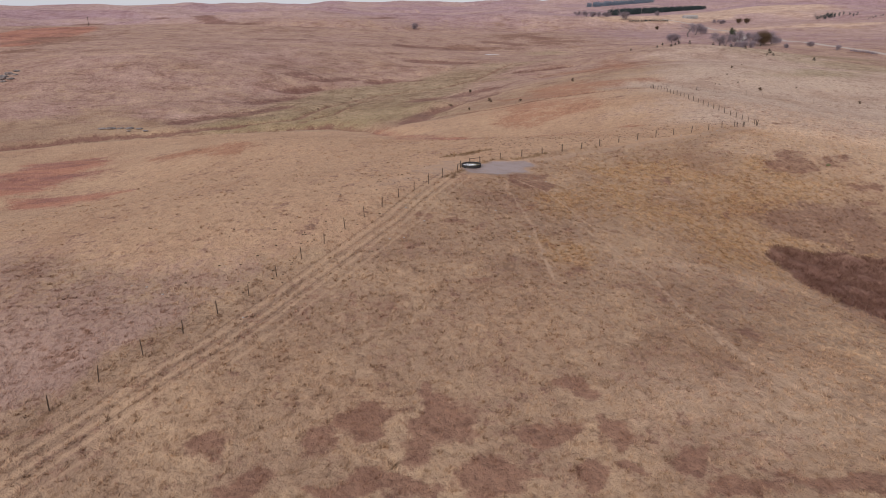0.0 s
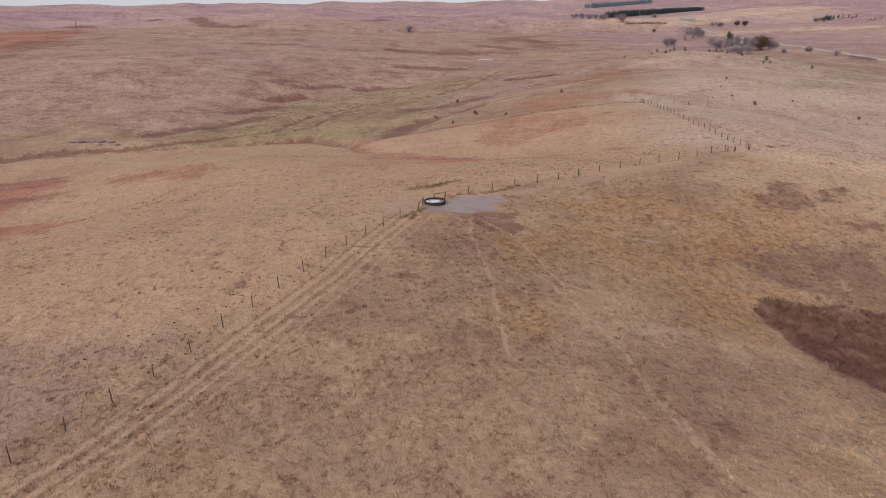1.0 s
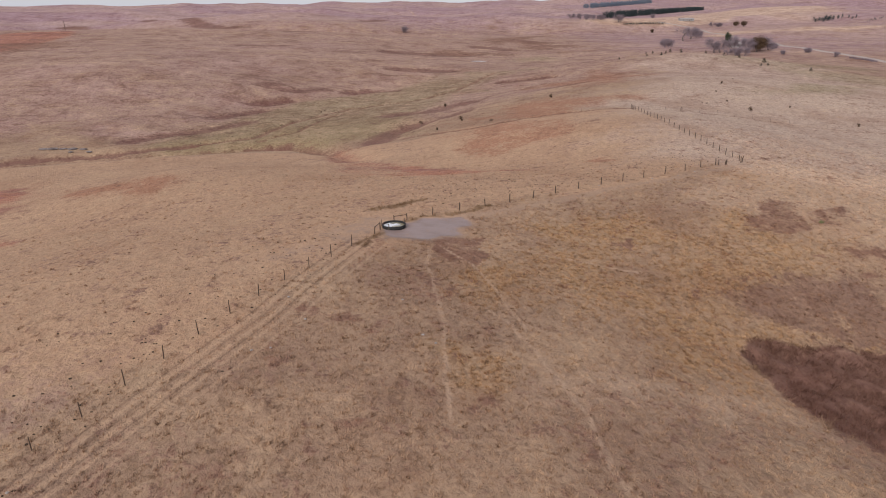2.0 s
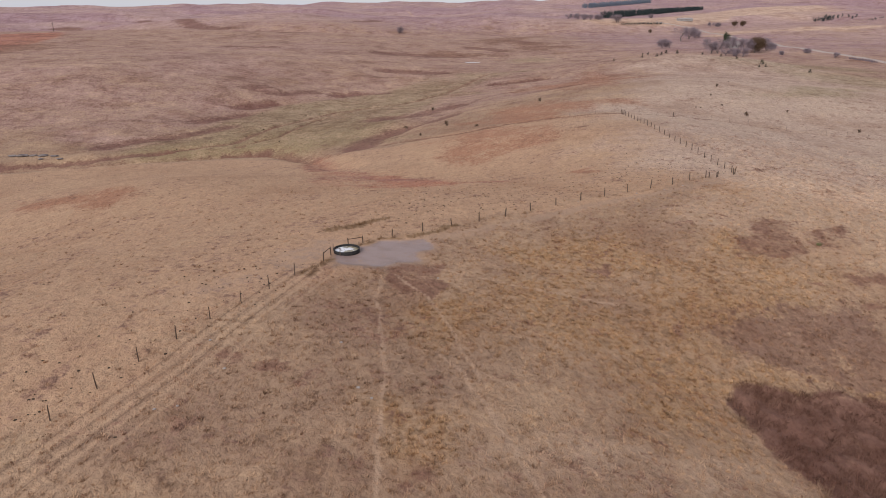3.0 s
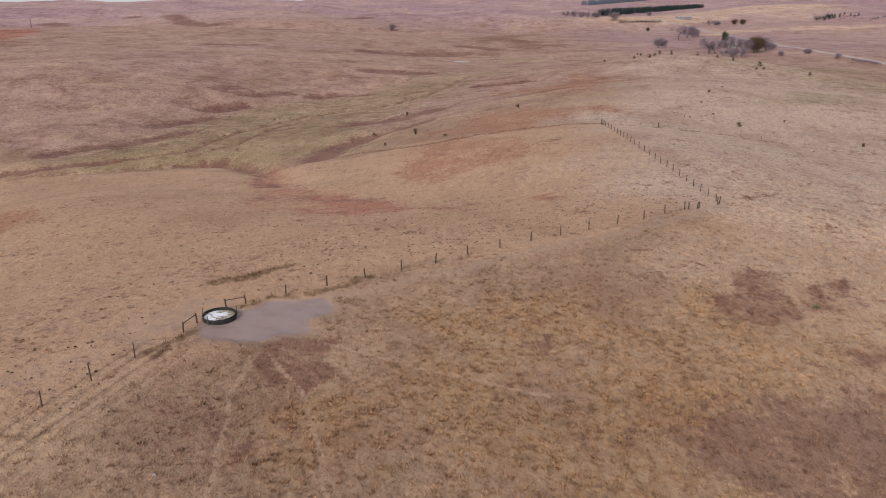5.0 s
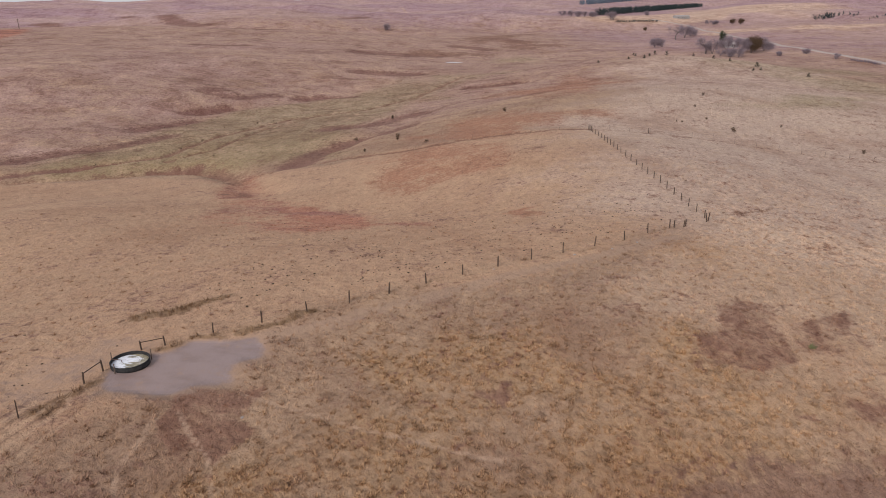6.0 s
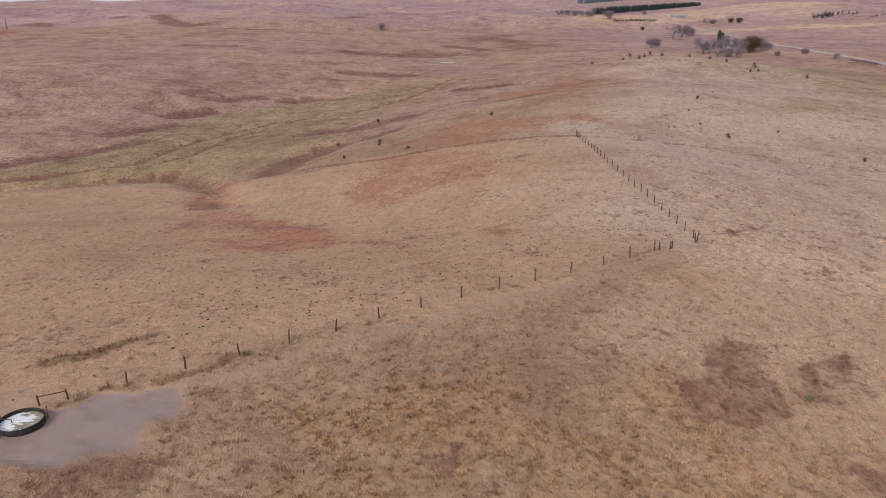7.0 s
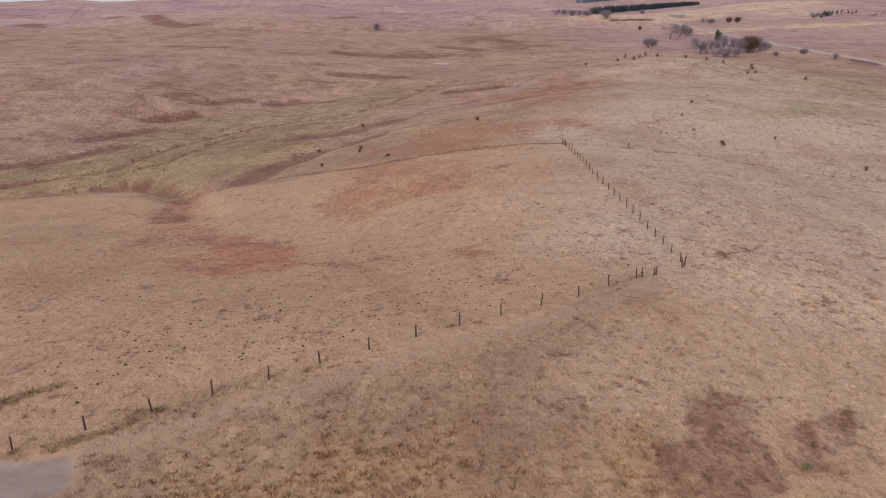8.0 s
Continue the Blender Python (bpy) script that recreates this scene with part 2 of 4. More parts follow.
    trodden = g.step(g.math("ADD", g.attr("trail_side"), g.math("MULTIPLY", g.math("SUBTRACT", mid, 0.5), 0.4)), 0.36, 0.08)
    c = g.mix(g.math("MULTIPLY", g.math("MULTIPLY", trodden, kept), 0.56), c, (0.55, 0.37, 0.25))
    c = patch(c, "track", (0.43, 0.285, 0.195), 0.6, 0.25, 0.75, 0.7)
    stain = g.noise(0.5, 4, 0.6, ((0.6, 1.0, 1.0), 30))
    mud = g.mix(g.step(stain, 0.4, 0.66), (0.305, 0.225, 0.205), (0.255, 0.183, 0.163))
    mud = g.mix(g.step(g.attr("dirt"), 0.6, 0.9), (0.355, 0.232, 0.163), mud)
    cover = g.step(g.math("ADD", g.attr("dirt"), g.math("MULTIPLY", edge, 1.1)), 0.2, 0.98)
    c = g.mix(g.math("MULTIPLY", cover, 0.94), c, mud)
    if tone:
        c = g.mix(1.0, c, tone, "MULTIPLY")
        c = g.mix(g.math("MULTIPLY", g.island(), 0.35), c, g.mix(1.0, c, (0.78, 0.75, 0.74), "MULTIPLY"))
        return g.done(c)
    gaps = g.math("MULTIPLY", g.step(fine, 0.5, 0.66), g.math("SUBTRACT", 0.25, g.math("MULTIPLY", bare, 0.24)))
    c = g.mix(gaps, c, g.mix(1.0, c, (0.52, 0.47, 0.45), "MULTIPLY"))
    g.put(g.math("SUBTRACT", 0.95, g.math("MULTIPLY", g.math("MULTIPLY", cover, bare), 0.5)), g.b.inputs["Roughness"])
    rough = g.math("SUBTRACT", 1.0, g.math("MULTIPLY", bare, 0.93))
    g.bump(g.math("MULTIPLY", fine, rough), 0.3, 0.1)
    g.bump(g.math("MULTIPLY", clump, rough), 0.7, 0.35)
    g.bump(g.math("MULTIPLY", lumps, rough), 0.7, 1.4)
    return g.done(c)


def grass_material(name, pale, deep):
    g = Nodes(name, 0.85)
    c = g.mix(g.step(g.noise(1.3, 3), 0.36, 0.64), pale, deep)
    c = g.mix(g.math("MULTIPLY", g.island(), 0.45), c, g.mix(0.5, pale, deep))
    c = g.mix(g.math("MULTIPLY", g.step(g.noise(0.3, 4, 0.65), 0.48, 0.68), 0.5), c, deep)
    return g.done(c)


def wood_material(name, a, b):
    g = Nodes(name, 0.9)
    grain = g.noise(6.0, 5, 0.65, ((6, 6, 0.6), 0))
    c = g.mix(grain, a, b)
    c = g.mix(g.math("MULTIPLY", g.chance(), 0.5), c, b)
    g.bump(grain, 0.5, 0.02)
    return g.done(c)


def plain_material(name, a, b, scale=4.0, rough=0.8, metal=0.0, relief=0.01):
    g = Nodes(name, rough, metal)
    n = g.noise(scale, 4)
    g.bump(n, 0.5, relief)
    return g.done(g.mix(g.step(n, 0.35, 0.65), a, b))


def water_material():
    """Murky water, partly skinned with white ice."""
    g = Nodes("tank_water", 0.06)
    g.b.inputs["Specular IOR Level"].default_value = 0.5
    away = g.n.new("ShaderNodeTexCoord").outputs["Object"]
    split = g.n.new("ShaderNodeSeparateXYZ")
    g.l.new(away, split.inputs[0])
    lean = g.math("ADD", g.math("MULTIPLY", split.outputs[0], -0.12), g.math("MULTIPLY", split.outputs[1], 0.03))
    ice = g.step(g.math("ADD", g.noise(0.9, 5, 0.65, ((1.0, 2.2, 1.0), 35), 1.0), lean), 0.47, 0.56)
    scum = g.step(g.noise(1.7, 4, 0.6, None, 1.0), 0.42, 0.6)
    g.bump(g.noise(3.0, 3), 0.3, 0.03)
    g.put(g.mix(ice, (0.08, 0.08, 0.08), (0.4, 0.4, 0.4)), g.b.inputs["Roughness"])
    c = g.mix(scum, (0.21, 0.18, 0.115), (0.34, 0.29, 0.19))
    return g.done(g.mix(ice, c, (0.80, 0.80, 0.82)))


M_PRAIRIE = prairie_material("dry_prairie")
M_TURF = prairie_material("straw_tufts", (1.13, 1.125, 1.11), 0.85)
M_SERE = prairie_material("sere_tufts", (0.68, 0.635, 0.61), 0.9)
M_BUNCH = prairie_material("golden_bunches", (1.2, 1.19, 1.14), 0.85)
M_POST = wood_material("weathered_post", (0.042, 0.028, 0.02), (0.115, 0.077, 0.056))
M_STAKE = wood_material("greyed_stake", (0.07, 0.047, 0.035), (0.14, 0.098, 0.075))
M_STEEL = plain_material("rusted_steel", (0.10, 0.05, 0.04), (0.16, 0.09, 0.07), 30, 0.7, 0.3)
M_WIRE = plain_material("dull_wire", (0.22, 0.2, 0.19), (0.13, 0.10, 0.09), 8, 0.5, 0.8)
M_RUBBER = plain_material("black_rubber", (0.018, 0.017, 0.017), (0.04, 0.036, 0.034), 5, 0.75, 0, 0.03)
M_BARK = plain_material("grey_bark", (0.10, 0.078, 0.07), (0.19, 0.15, 0.135), 3, 0.95, 0, 0.03)
M_TWIG = grass_material("bare_twigs", (0.34, 0.265, 0.29), (0.19, 0.148, 0.165))
M_LEAF_DRY = grass_material("dry_leaves", (0.15, 0.09, 0.05), (0.07, 0.043, 0.027))
M_CEDAR = grass_material("cedar_needles", (0.055, 0.048, 0.028), (0.022, 0.022, 0.015))
M_PINE = grass_material("pine_needles", (0.045, 0.06, 0.058), (0.022, 0.032, 0.034))
# leaves of the far woods, paled to blue: haze mixed into the colour
M_HAZED_WOODS = grass_material("hazed_far_woods", (0.19, 0.22, 0.275), (0.12, 0.145, 0.185))
M_TUFT = grass_material("fresh_weed_leaves", (0.26, 0.26, 0.12), (0.17, 0.165, 0.08))
M_GREEN = grass_material("green_leaves", (0.085, 0.095, 0.05), (0.04, 0.05, 0.03))
M_STONE = plain_material("pale_stone", (0.44, 0.38, 0.34), (0.32, 0.27, 0.24), 6, 0.9, 0, 0.04)
M_GRAVEL = plain_material("pale_gravel", (0.46, 0.37, 0.32), (0.38, 0.30, 0.26), 0.5, 0.95)
M_ROCK = plain_material("grey_rock", (0.265, 0.222, 0.205), (0.125, 0.1, 0.094), 0.8, 0.95, 0, 0.2)
M_WALL = plain_material("painted_boards", (0.40, 0.38, 0.36), (0.30, 0.28, 0.27), 1.2, 0.8)
M_ROOF = plain_material("grey_roofing", (0.34, 0.30, 0.28), (0.43, 0.385, 0.36), 1.5, 0.95)
M_GLASS = plain_material("dark_glass", (0.03, 0.035, 0.04), (0.05, 0.055, 0.06), 1.0, 0.1)
M_WATER = water_material()
M_ICE = plain_material("pond_ice", (0.72, 0.70, 0.68), (0.58, 0.55, 0.53), 0.4, 0.35)
M_DUNG = plain_material("dried_dung", (0.03, 0.02, 0.013), (0.075, 0.048, 0.03), 9, 0.95)


# ---- building helpers ----
def mesh_from(name, verts, faces):
    me = bpy.data.meshes.new(name)
    me.from_pydata(verts, [], faces)
    me.update()
    return me


def part(name, bm, material, parent, label=""):
    """Links a bmesh or a mesh as one object under a thing or a part."""
    if isinstance(bm, bmesh.types.BMesh):
        me = bpy.data.meshes.new(name)
        bm.to_mesh(me)
        bm.free()
    else:
        me = bm
    if not me.materials:
        me.materials.append(material)
    ob = new(name, me)
    ob.parent = parent
    if label:
        tagged(ob, label)
    return ob


def thing(name, place, label, category, group="", turn=0.0):
    ob = new(name)
    ob.matrix_world = pose(*place, 0, 0, turn)
    return tagged(ob, label, category, group)


def tube(bm, a, b, r0, r1, sides=7, cap=True):
    """A tapered round bar from a to b."""
    a, b = Vector(a), Vector(b)
    q = (b - a).to_track_quat("Z", "Y")
    rings = []
    for p, r in ((a, r0), (b, r1)):
        rings.append([bm.verts.new(p + q @ Vector((r * math.cos(6.2832 * k / sides), r * math.sin(6.2832 * k / sides), 0))) for k in range(sides)])
    for k in range(sides):
        f = bm.faces.new((rings[0][k], rings[0][(k + 1) % sides], rings[1][(k + 1) % sides], rings[1][k]))
        f.smooth = True
    if cap:
        bm.faces.new(rings[1])
    return rings


def ground(x, y):
    return float(land(x, y))


# ---- the land ----
def axis(lo, hi, step, near, far, growth):
    """Lines along one axis: even between near bounds, ever wider out to lo and hi."""
    out = list(np.arange(near, far + step, step))
    s, v = step, out[-1]
    while v < hi:
        s *= growth
        v += s
        out.append(v)
    s, v, back = step, out[0], []
    while v > lo:
        s *= growth
        v -= s
        back.append(v)
    return np.array(back[::-1] + out)


def blot(x, y, spots):
    """Uneven patches with ragged edges: x, y, half length, half width, turn."""
    v = np.zeros(x.shape)
    for k, (px, py, la, lb, turn) in enumerate(spots):
        c, s = math.cos(radians(turn)), math.sin(radians(turn))
        u, w = ((x - px) * c + (y - py) * s) / la, ((y - py) * c - (x - px) * s) / lb
        box = (abs(u) < 2.6) & (abs(w) < 2.6)
        if not box.any():
            continue
        u, w = u[box], w[box]
        du = 0.28 * np.sin(2.1 * w + 1.7 * k) + 0.16 * np.sin(5.3 * w + 3.1 * u + k)
        dw = 0.34 * np.sin(2.4 * u + 2.9 * k) + 0.18 * np.sin(4.7 * u - 2.6 * w + 2 * k)
        v[box] = np.maximum(v[box], np.exp(-0.7 * ((u + du) ** 2 + (w + dw) ** 2) ** 1.4))
    return v


def inside(x, y, outline, soft):
    """1 within an outline, fading over the given width outside it."""
    hit = np.zeros(x.shape, bool)
    for (ax, ay), (bx, by) in zip(outline, outline[1:] + outline[:1]):
        if ay != by:
            hit ^= ((ay > y) != (by > y)) & (x < (bx - ax) * (y - ay) / (by - ay) + ax)
    return np.where(hit, 1.0, np.exp(-(near_line(x, y, outline + outline[:1]) / soft) ** 2))


# fence lines, as they run over the land
FENCE_WEST = [(-42.5, 33.6), (-36.0, 42.2), (-29.1, 51.1), (-21.8, 61.1), (-15.0, 72.1), (-8.5, 83.6), (-2.1, 95.1), (4.6, 106.8)]
FENCE_EAST = [(14.7, 120.6), (27.2, 128.0), (35.6, 133.0), (44.0, 137.0), (52.2, 141.0), (60.3, 144.4), (69.2, 150.6)]
FENCE_NORTH = [(75.8, 156.5), (75.9, 168.0), (75.5, 190.2), (75.2, 198.2), (76.0, 214.1), (76.8, 233.8)]
FENCE_CREST = [(76.8, 233.8), (66.0, 239.5), (50.0, 243.0), (31.0, 242.0)]
FENCE_CROSS = [(76.8, 233.8), (90.7, 230.4), (105.3, 226.4), (121.5, 220.0), (136.8, 211.5), (200.0, 190.0)]
GATE_END = (71.1, 151.5)
CORNER = (75.75, 155.1)
TANK = (9.25, 114.6)
# the grazed pasture on the cattle's side of the fence, and the bleached slope east of it
GRAZED = [(-190, 105), (-80, 86), (-40, 80), (-12, 78), (-2, 95.5), (7, 112), (15, 120.5), (36, 133.3), (56, 143.3), (75, 154), (75.5, 196), (77, 234), (50, 242), (20, 246), (-25, 254), (-64, 256), (-130, 234), (-230, 200)]
BLEACHED = [(84, 152), (86, 236), (116, 300), (156, 430), (205, 430), (230, 330), (172, 180), (118, 146)]
STRAWY = [(60, 128), (80, 150), (118, 146), (122, 112), (84, 106)]

# patches of cover: x, y, half length, half width, turn in degrees
WEEDS_NEAR = [
    (13.2, 50.9, 1.9, 1.3, -6), (10.7, 45.8, 2.3, 1.4, -5), (15.0, 45.2, 1.5, 1.4, -5), (12.2, 41.4, 1.4, 1.1, -4), (15.5, 41.6, 1.1, 0.9, -5),
    (19.7, 42.2, 1.1, 0.9, -5), (21.3, 39.1, 2.4, 1.0, -6), (28.4, 39.0, 2.9, 1.1, -5), (-15.5, 46.0, 1.8, 1.3, -3), (-3.8, 48.8, 2.3, 2.1, -4),
    (1.5, 47.5, 2.5, 3.4, -5), (1.9, 51.4, 1.4, 1.5, -5), (-11.8, 42.0, 2.2, 1.0, -5), (5.6, 41.3, 3.3, 2.0, -4), (-7.4, 46.7, 1.3, 1.3, -4),
    (-1.4, 41.2, 3.1, 1.1, -4), (-5.3, 41.1, 2.4, 0.8, -5),
]
WEEDS_MID = [
    (4.8, 86.8, 1.9, 1.1, 6), (7.0, 70.5, 1.7, 1.2, 1), (18.1, 74.0, 1.2, 1.2, 6), (32.2, 60.6, 1.6, 1.1, 15), (0.8, 88.0, 1.5, 1.0, 5),
    (40.5, 112.3, 1.7, 1.5, 3), (1.5, 88.1, 1.5, 0.8, 2), (4.9, 86.7, 1.5, 1.0, 2), (18.2, 105.3, 3.1, 3.7, 8), (40.5, 111.9, 1.6, 1.0, 2),
]
WEEDS_EAST = [
    (66.3, 109.2, 1.2, 0.6, -2), (72.6, 109.9, 1.8, 1.1, 0), (73.8, 109.7, 2.5, 1.9, 2), (70.6, 104.8, 2.0, 0.9, -0),
]
PURPLE = [
    (64.4, 98.2, 6.6, 3.6, -1), (60.0, 101.3, 5.4, 3.2, 1), (65.4, 94.1, 3.5, 3.0, -2), (64.6, 99.4, 4.6, 3.6, -1), (57.3, 100.5, 3.2, 1.9, 2),
    (60.3, 99.1, 8.3, 4.7, 1),
]
# mauve spots of far hillside grass, which carry painted haze too
MAUVE_HAZE = [
    (-162.9, 399.4, 63.9, 50.0, 8), (-152.8, 319.9, 38.5, 26.7, 2), (-108.7, 458.0, 57.6, 64.3, 36), (-448.5, 1422.6, 256.8, 55.9, 52), (-143.8, 1322.3, 230.1, 311.4, -29),
    (-82.3, 646.6, 101.4, 73.3, 38), (140.5, 1134.7, 128.8, 45.1, -6), (-607.7, 1285.5, 86.0, 52.4, 14), (507.6, 912.3, 64.8, 53.4, -36), (671.6, 1137.8, 65.0, 44.2, -59),
    (398.1, 883.4, 46.8, 37.0, -17), (-96.9, 304.1, 28.2, 15.6, -0), (-86.8, 486.0, 60.9, 47.2, 34), (-84.6, 386.9, 33.0, 30.2, 25), (-143.4, 502.3, 45.7, 72.8, 28),
]
TUSSOCK = [
    (39.9, 95.1, 9.5, 7.8, 14), (34.1, 106.1, 9.0, 6.2, 10), (42.0, 86.1, 5.7, 5.4, 20), (48.9, 106.0, 9.5, 5.9, 2), (43.9, 114.4, 11.6, 5.7, -1),
    (34.6, 116.7, 5.7, 5.0, 1), (58.3, 115.1, 5.6, 5.6, -5), (17.3, 79.4, 3.4, 4.3, 6), (22.7, 96.7, 5.2, 6.4, 14), (61.9, 109.9, 8.7, 4.4, -3),
    (50.0, 101.6, 13.9, 8.6, 4), (60.9, 97.0, 9.1, 6.3, 1), (51.6, 92.2, 12.7, 3.3, 6),
]
RED_WEST = [(-93.7, 175.9, 13.2, 18.7, -19), (-70.3, 138.6, 10.9, 5.9, -33), (-94.2, 195.1, 10.7, 7.6, -34), (-90.4, 157.2, 5.4, 6.9, -7)]
RED_KNOLL = [(-339, 614), (-331, 672), (-306, 712), (-286, 664), (-277, 600), (-270, 560), (-272, 530), (-284, 520), (-310, 570)]
RED = [(-12.1, 242.0, 3.4, 16.0, 27), (-14.1, 254.5, 9.7, 4.6, -49), (-8.7, 226.0, 5.4, 20.0, 25)]
RED_WASH = [(-5.5, 194.5), (-4.8, 210.7), (8.2, 203.1), (16.2, 192.6), (22.9, 185.8), (25.6, 170.1), (22.7, 167.0), (13.6, 168.0), (6.3, 178.2), (-1.9, 183.0)]
RED_CORE = [(4.8, 199.8), (10.1, 199.7), (18.0, 190.9), (22.9, 184.8), (25.0, 171.1), (18.6, 179.7), (11.8, 189.1)]
RED_SHEET = [(6.6, 181.6), (13.3, 183.3), (21.1, 170.9), (20.7, 167.6), (12.9, 169.2)]
RED_TAIL = [(26.4, 169.8), (31.1, 170.5), (36.1, 166.5)]
SCAR = [(-9.2, 215.4), (-14.3, 238.8), (-15.1, 260.6), (-13.2, 257.2), (-8.4, 234.3), (-5.3, 215.5)]
SCRUB = [(29.3, 202.6), (26.8, 210.4), (32.4, 217.8), (32.8, 230.5), (37.6, 237.8), (46.6, 230.4), (52.7, 226.8), (50.3, 204.6), (44.0, 205.4), (38.5, 208.9), (35.7, 200.6)]
RUSSET = [
    (-44.8, 172.3, 8.1, 7.0, -35), (-57.7, 177.8, 14.4, 5.4, -44), (38.7, 226.7, 18.7, 9.1, -48), (32.2, 217.5, 11.2, 6.6, -40), (50.6, 166.5, 3.6, 2.8, -37),
    (64.9, 267.2, 24.2, 16.0, -46), (48.0, 254.3, 21.0, 11.7, -54), (104.5, 370.1, 23.1, 23.1, -57), (83.3, 340.4, 37.8, 16.3, -73), 
]
GREEN = [
    (-67.7, 282.3, 14.7, 8.1, -2), (-47.0, 300.4, 23.4, 17.7, -13), (-20.4, 330.3, 26.3, 24.5, -23), (3.8, 359.9, 25.2, 16.4, -38), (34.0, 411.2, 25.5, 12.7, -43),
    (63.5, 472.1, 24.3, 19.1, -44), (3.1, 271.6, 14.2, 6.3, -39), (-15.5, 282.8, 10.1, 11.4, -23), (112.5, 611.7, 21.0, 25.3, -16), (181.5, 299.4, 21.4, 5.0, 28),
    (216.8, 357.5, 33.4, 39.3, 21), (229.0, 426.3, 46.1, 28.2, 34), (161.6, 282.1, 26.0, 12.2, 22),
]
BANKS = [
    (18.6, 324.8, 15.6, 10.5, -41), (13.4, 288.7, 16.3, 8.8, -44), (5.8, 270.2, 11.1, 5.9, -41), (-37.7, 279.5, 9.9, 1.9, -12), (-63.4, 426.6, 18.6, 9.5, 33),
    (-10.9, 433.7, 17.2, 9.0, -9), (20.6, 643.9, 28.4, 21.0, 35), (15.2, 514.4, 18.6, 14.2, 8), (69.0, 417.4, 15.6, 6.2, -51), (82.9, 448.7, 16.9, 7.4, -53),
    (-62.4, 388.2, 9.5, 9.0, 35), (-72.2, 306.1, 16.4, 6.9, -2), (-68.3, 353.0, 10.1, 8.0, 9),
]
FARDARK = [
    (-506.7, 1174.1, 31.2, 14.1, -23), (-130.0, 869.4, 79.5, 32.2, 81), (-272.7, 561.8, 32.9, 46.5, 1), (-260.8, 489.8, 18.9, 16.2, -19),
    (57.6, 658.7, 35.2, 23.5, 26), (129.4, 875.1, 29.7, 102.5, -20), (122.5, 713.2, 24.8, 21.4, 0),
    (127.9, 776.5, 24.2, 29.8, -4), (158.3, 732.8, 22.6, 17.4, -8), (316.4, 512.8, 9.0, 18.5, -17),
]
MAT_A = [(65.3, 125.0), (67.7, 124.4), (69.0, 122.8), (68.4, 121.4), (66.5, 120.7), (68.1, 118.8), (68.6, 117.4), (67.4, 115.2), (64.1, 116.0), (61.2, 115.5), (59.8, 116.2), (60.3, 117.8), (62.2, 119.8), (64.3, 120.8), (65.6, 122.7)]
MAT_B = [(71.7, 121.6), (73.9, 122.2), (76.6, 122.6), (76.1, 121.2), (75.1, 120.1), (76.7, 119.2), (77.0, 117.9), (76.0, 117.1), (73.6, 117.5), (71.0, 116.9), (70.6, 118.0), (71.9, 118.6), (71.4, 120.3)]
MAT_C = [(15.0, 109.2), (17.0, 110.7), (21.0, 110.7), (21.4, 109.0), (19.9, 106.8), (20.5, 104.3), (19.3, 102.1), (17.4, 104.9), (16.3, 103.1), (15.1, 104.8)]
DRAW = [(-84.0, 294.7), (-64.7, 309.3), (-57.2, 357.8), (-39.6, 393.0), (5.8, 434.8), (60.5, 550.3), (64.2, 477.7), (24.5, 399.5), (8.0, 332.3), (-4.9, 280.0), (-18.8, 277.0), (-34.8, 281.0), (-52.6, 280.8), (-73.2, 274.5)]
HOLLOW = [(49.5, 91.3), (48.1, 88.8), (48.8, 86.2), (50.4, 83.3), (51.7, 80.2), (53.4, 77.2), (55.8, 74.4), (59.3, 69.0), (63.5, 66.5), (68.5, 67.5), (74.0, 72.5), (77.5, 80.5), (75.8, 87.3), (65.0, 90.4), (60.5, 91.0), (56.9, 91.3), (53.0, 91.5)]
PALE = [
    (660.1, 1441.5, 224.0, 82.7, -85), (817.5, 1417.3, 141.1, 64.4, 37), (307.9, 1129.2, 69.5, 14.6, 33), (429.7, 974.6, 45.8, 28.3, -55), (513.6, 922.0, 41.5, 19.6, -35),
    (35.4, 1726.3, 289.7, 2.7, -79),
]

# worn lines: cattle trails, wheel ruts, creek beds and small scarps
TRAIL_A = [(15.5, 107.6), (19.0, 102.3), (21.6, 94.3), (23.7, 86.3)]
TRAIL_B = [(14.0, 106.9), (13.6, 101.6), (14.5, 93.4), (15.2, 86.2), (14.9, 80.7), (14.9, 76.2), (15.2, 71.0)]
TRAIL_C = [(19.3, 110.6), (25.0, 108.4), (29.4, 106.9), (36.8, 105.0), (40.4, 104.2)]
TRAIL_D = [(19.8, 90.2), (22.0, 87.5), (24.6, 79.6), (26.4, 72.9), (27.1, 63.1), (28.5, 55.6), (30.8, 52.1)]
TRAIL_E = [(26.2, 67.3), (28.2, 61.6), (29.4, 54.5), (31.7, 50.1), (35.4, 44.9)]
TRAIL_F = [(75.7, 154.1), (82.9, 159.7), (87.8, 163.1), (94.7, 169.3), (102.9, 176.7)]
COW1 = [(-45.9, 77.4), (-38.3, 79.3), (-28.8, 80.2), (-23.0, 83.8), (-18.6, 89.4), (-11.1, 94.2), (-3.0, 107.9)]
COW2 = [(-14.2, 108.7), (-8.9, 109.0), (-4.7, 112.0), (0.2, 119.7), (5.1, 125.5)]
RUT = [(-34.8, 34.4), (-31.1, 40.6), (-28.0, 45.2), (-24.2, 50.3), (-21.0, 54.8), (-17.4, 59.8), (-13.5, 67.2), (-8.5, 75.4), (-2.4, 86.5), (5.8, 108.0)]
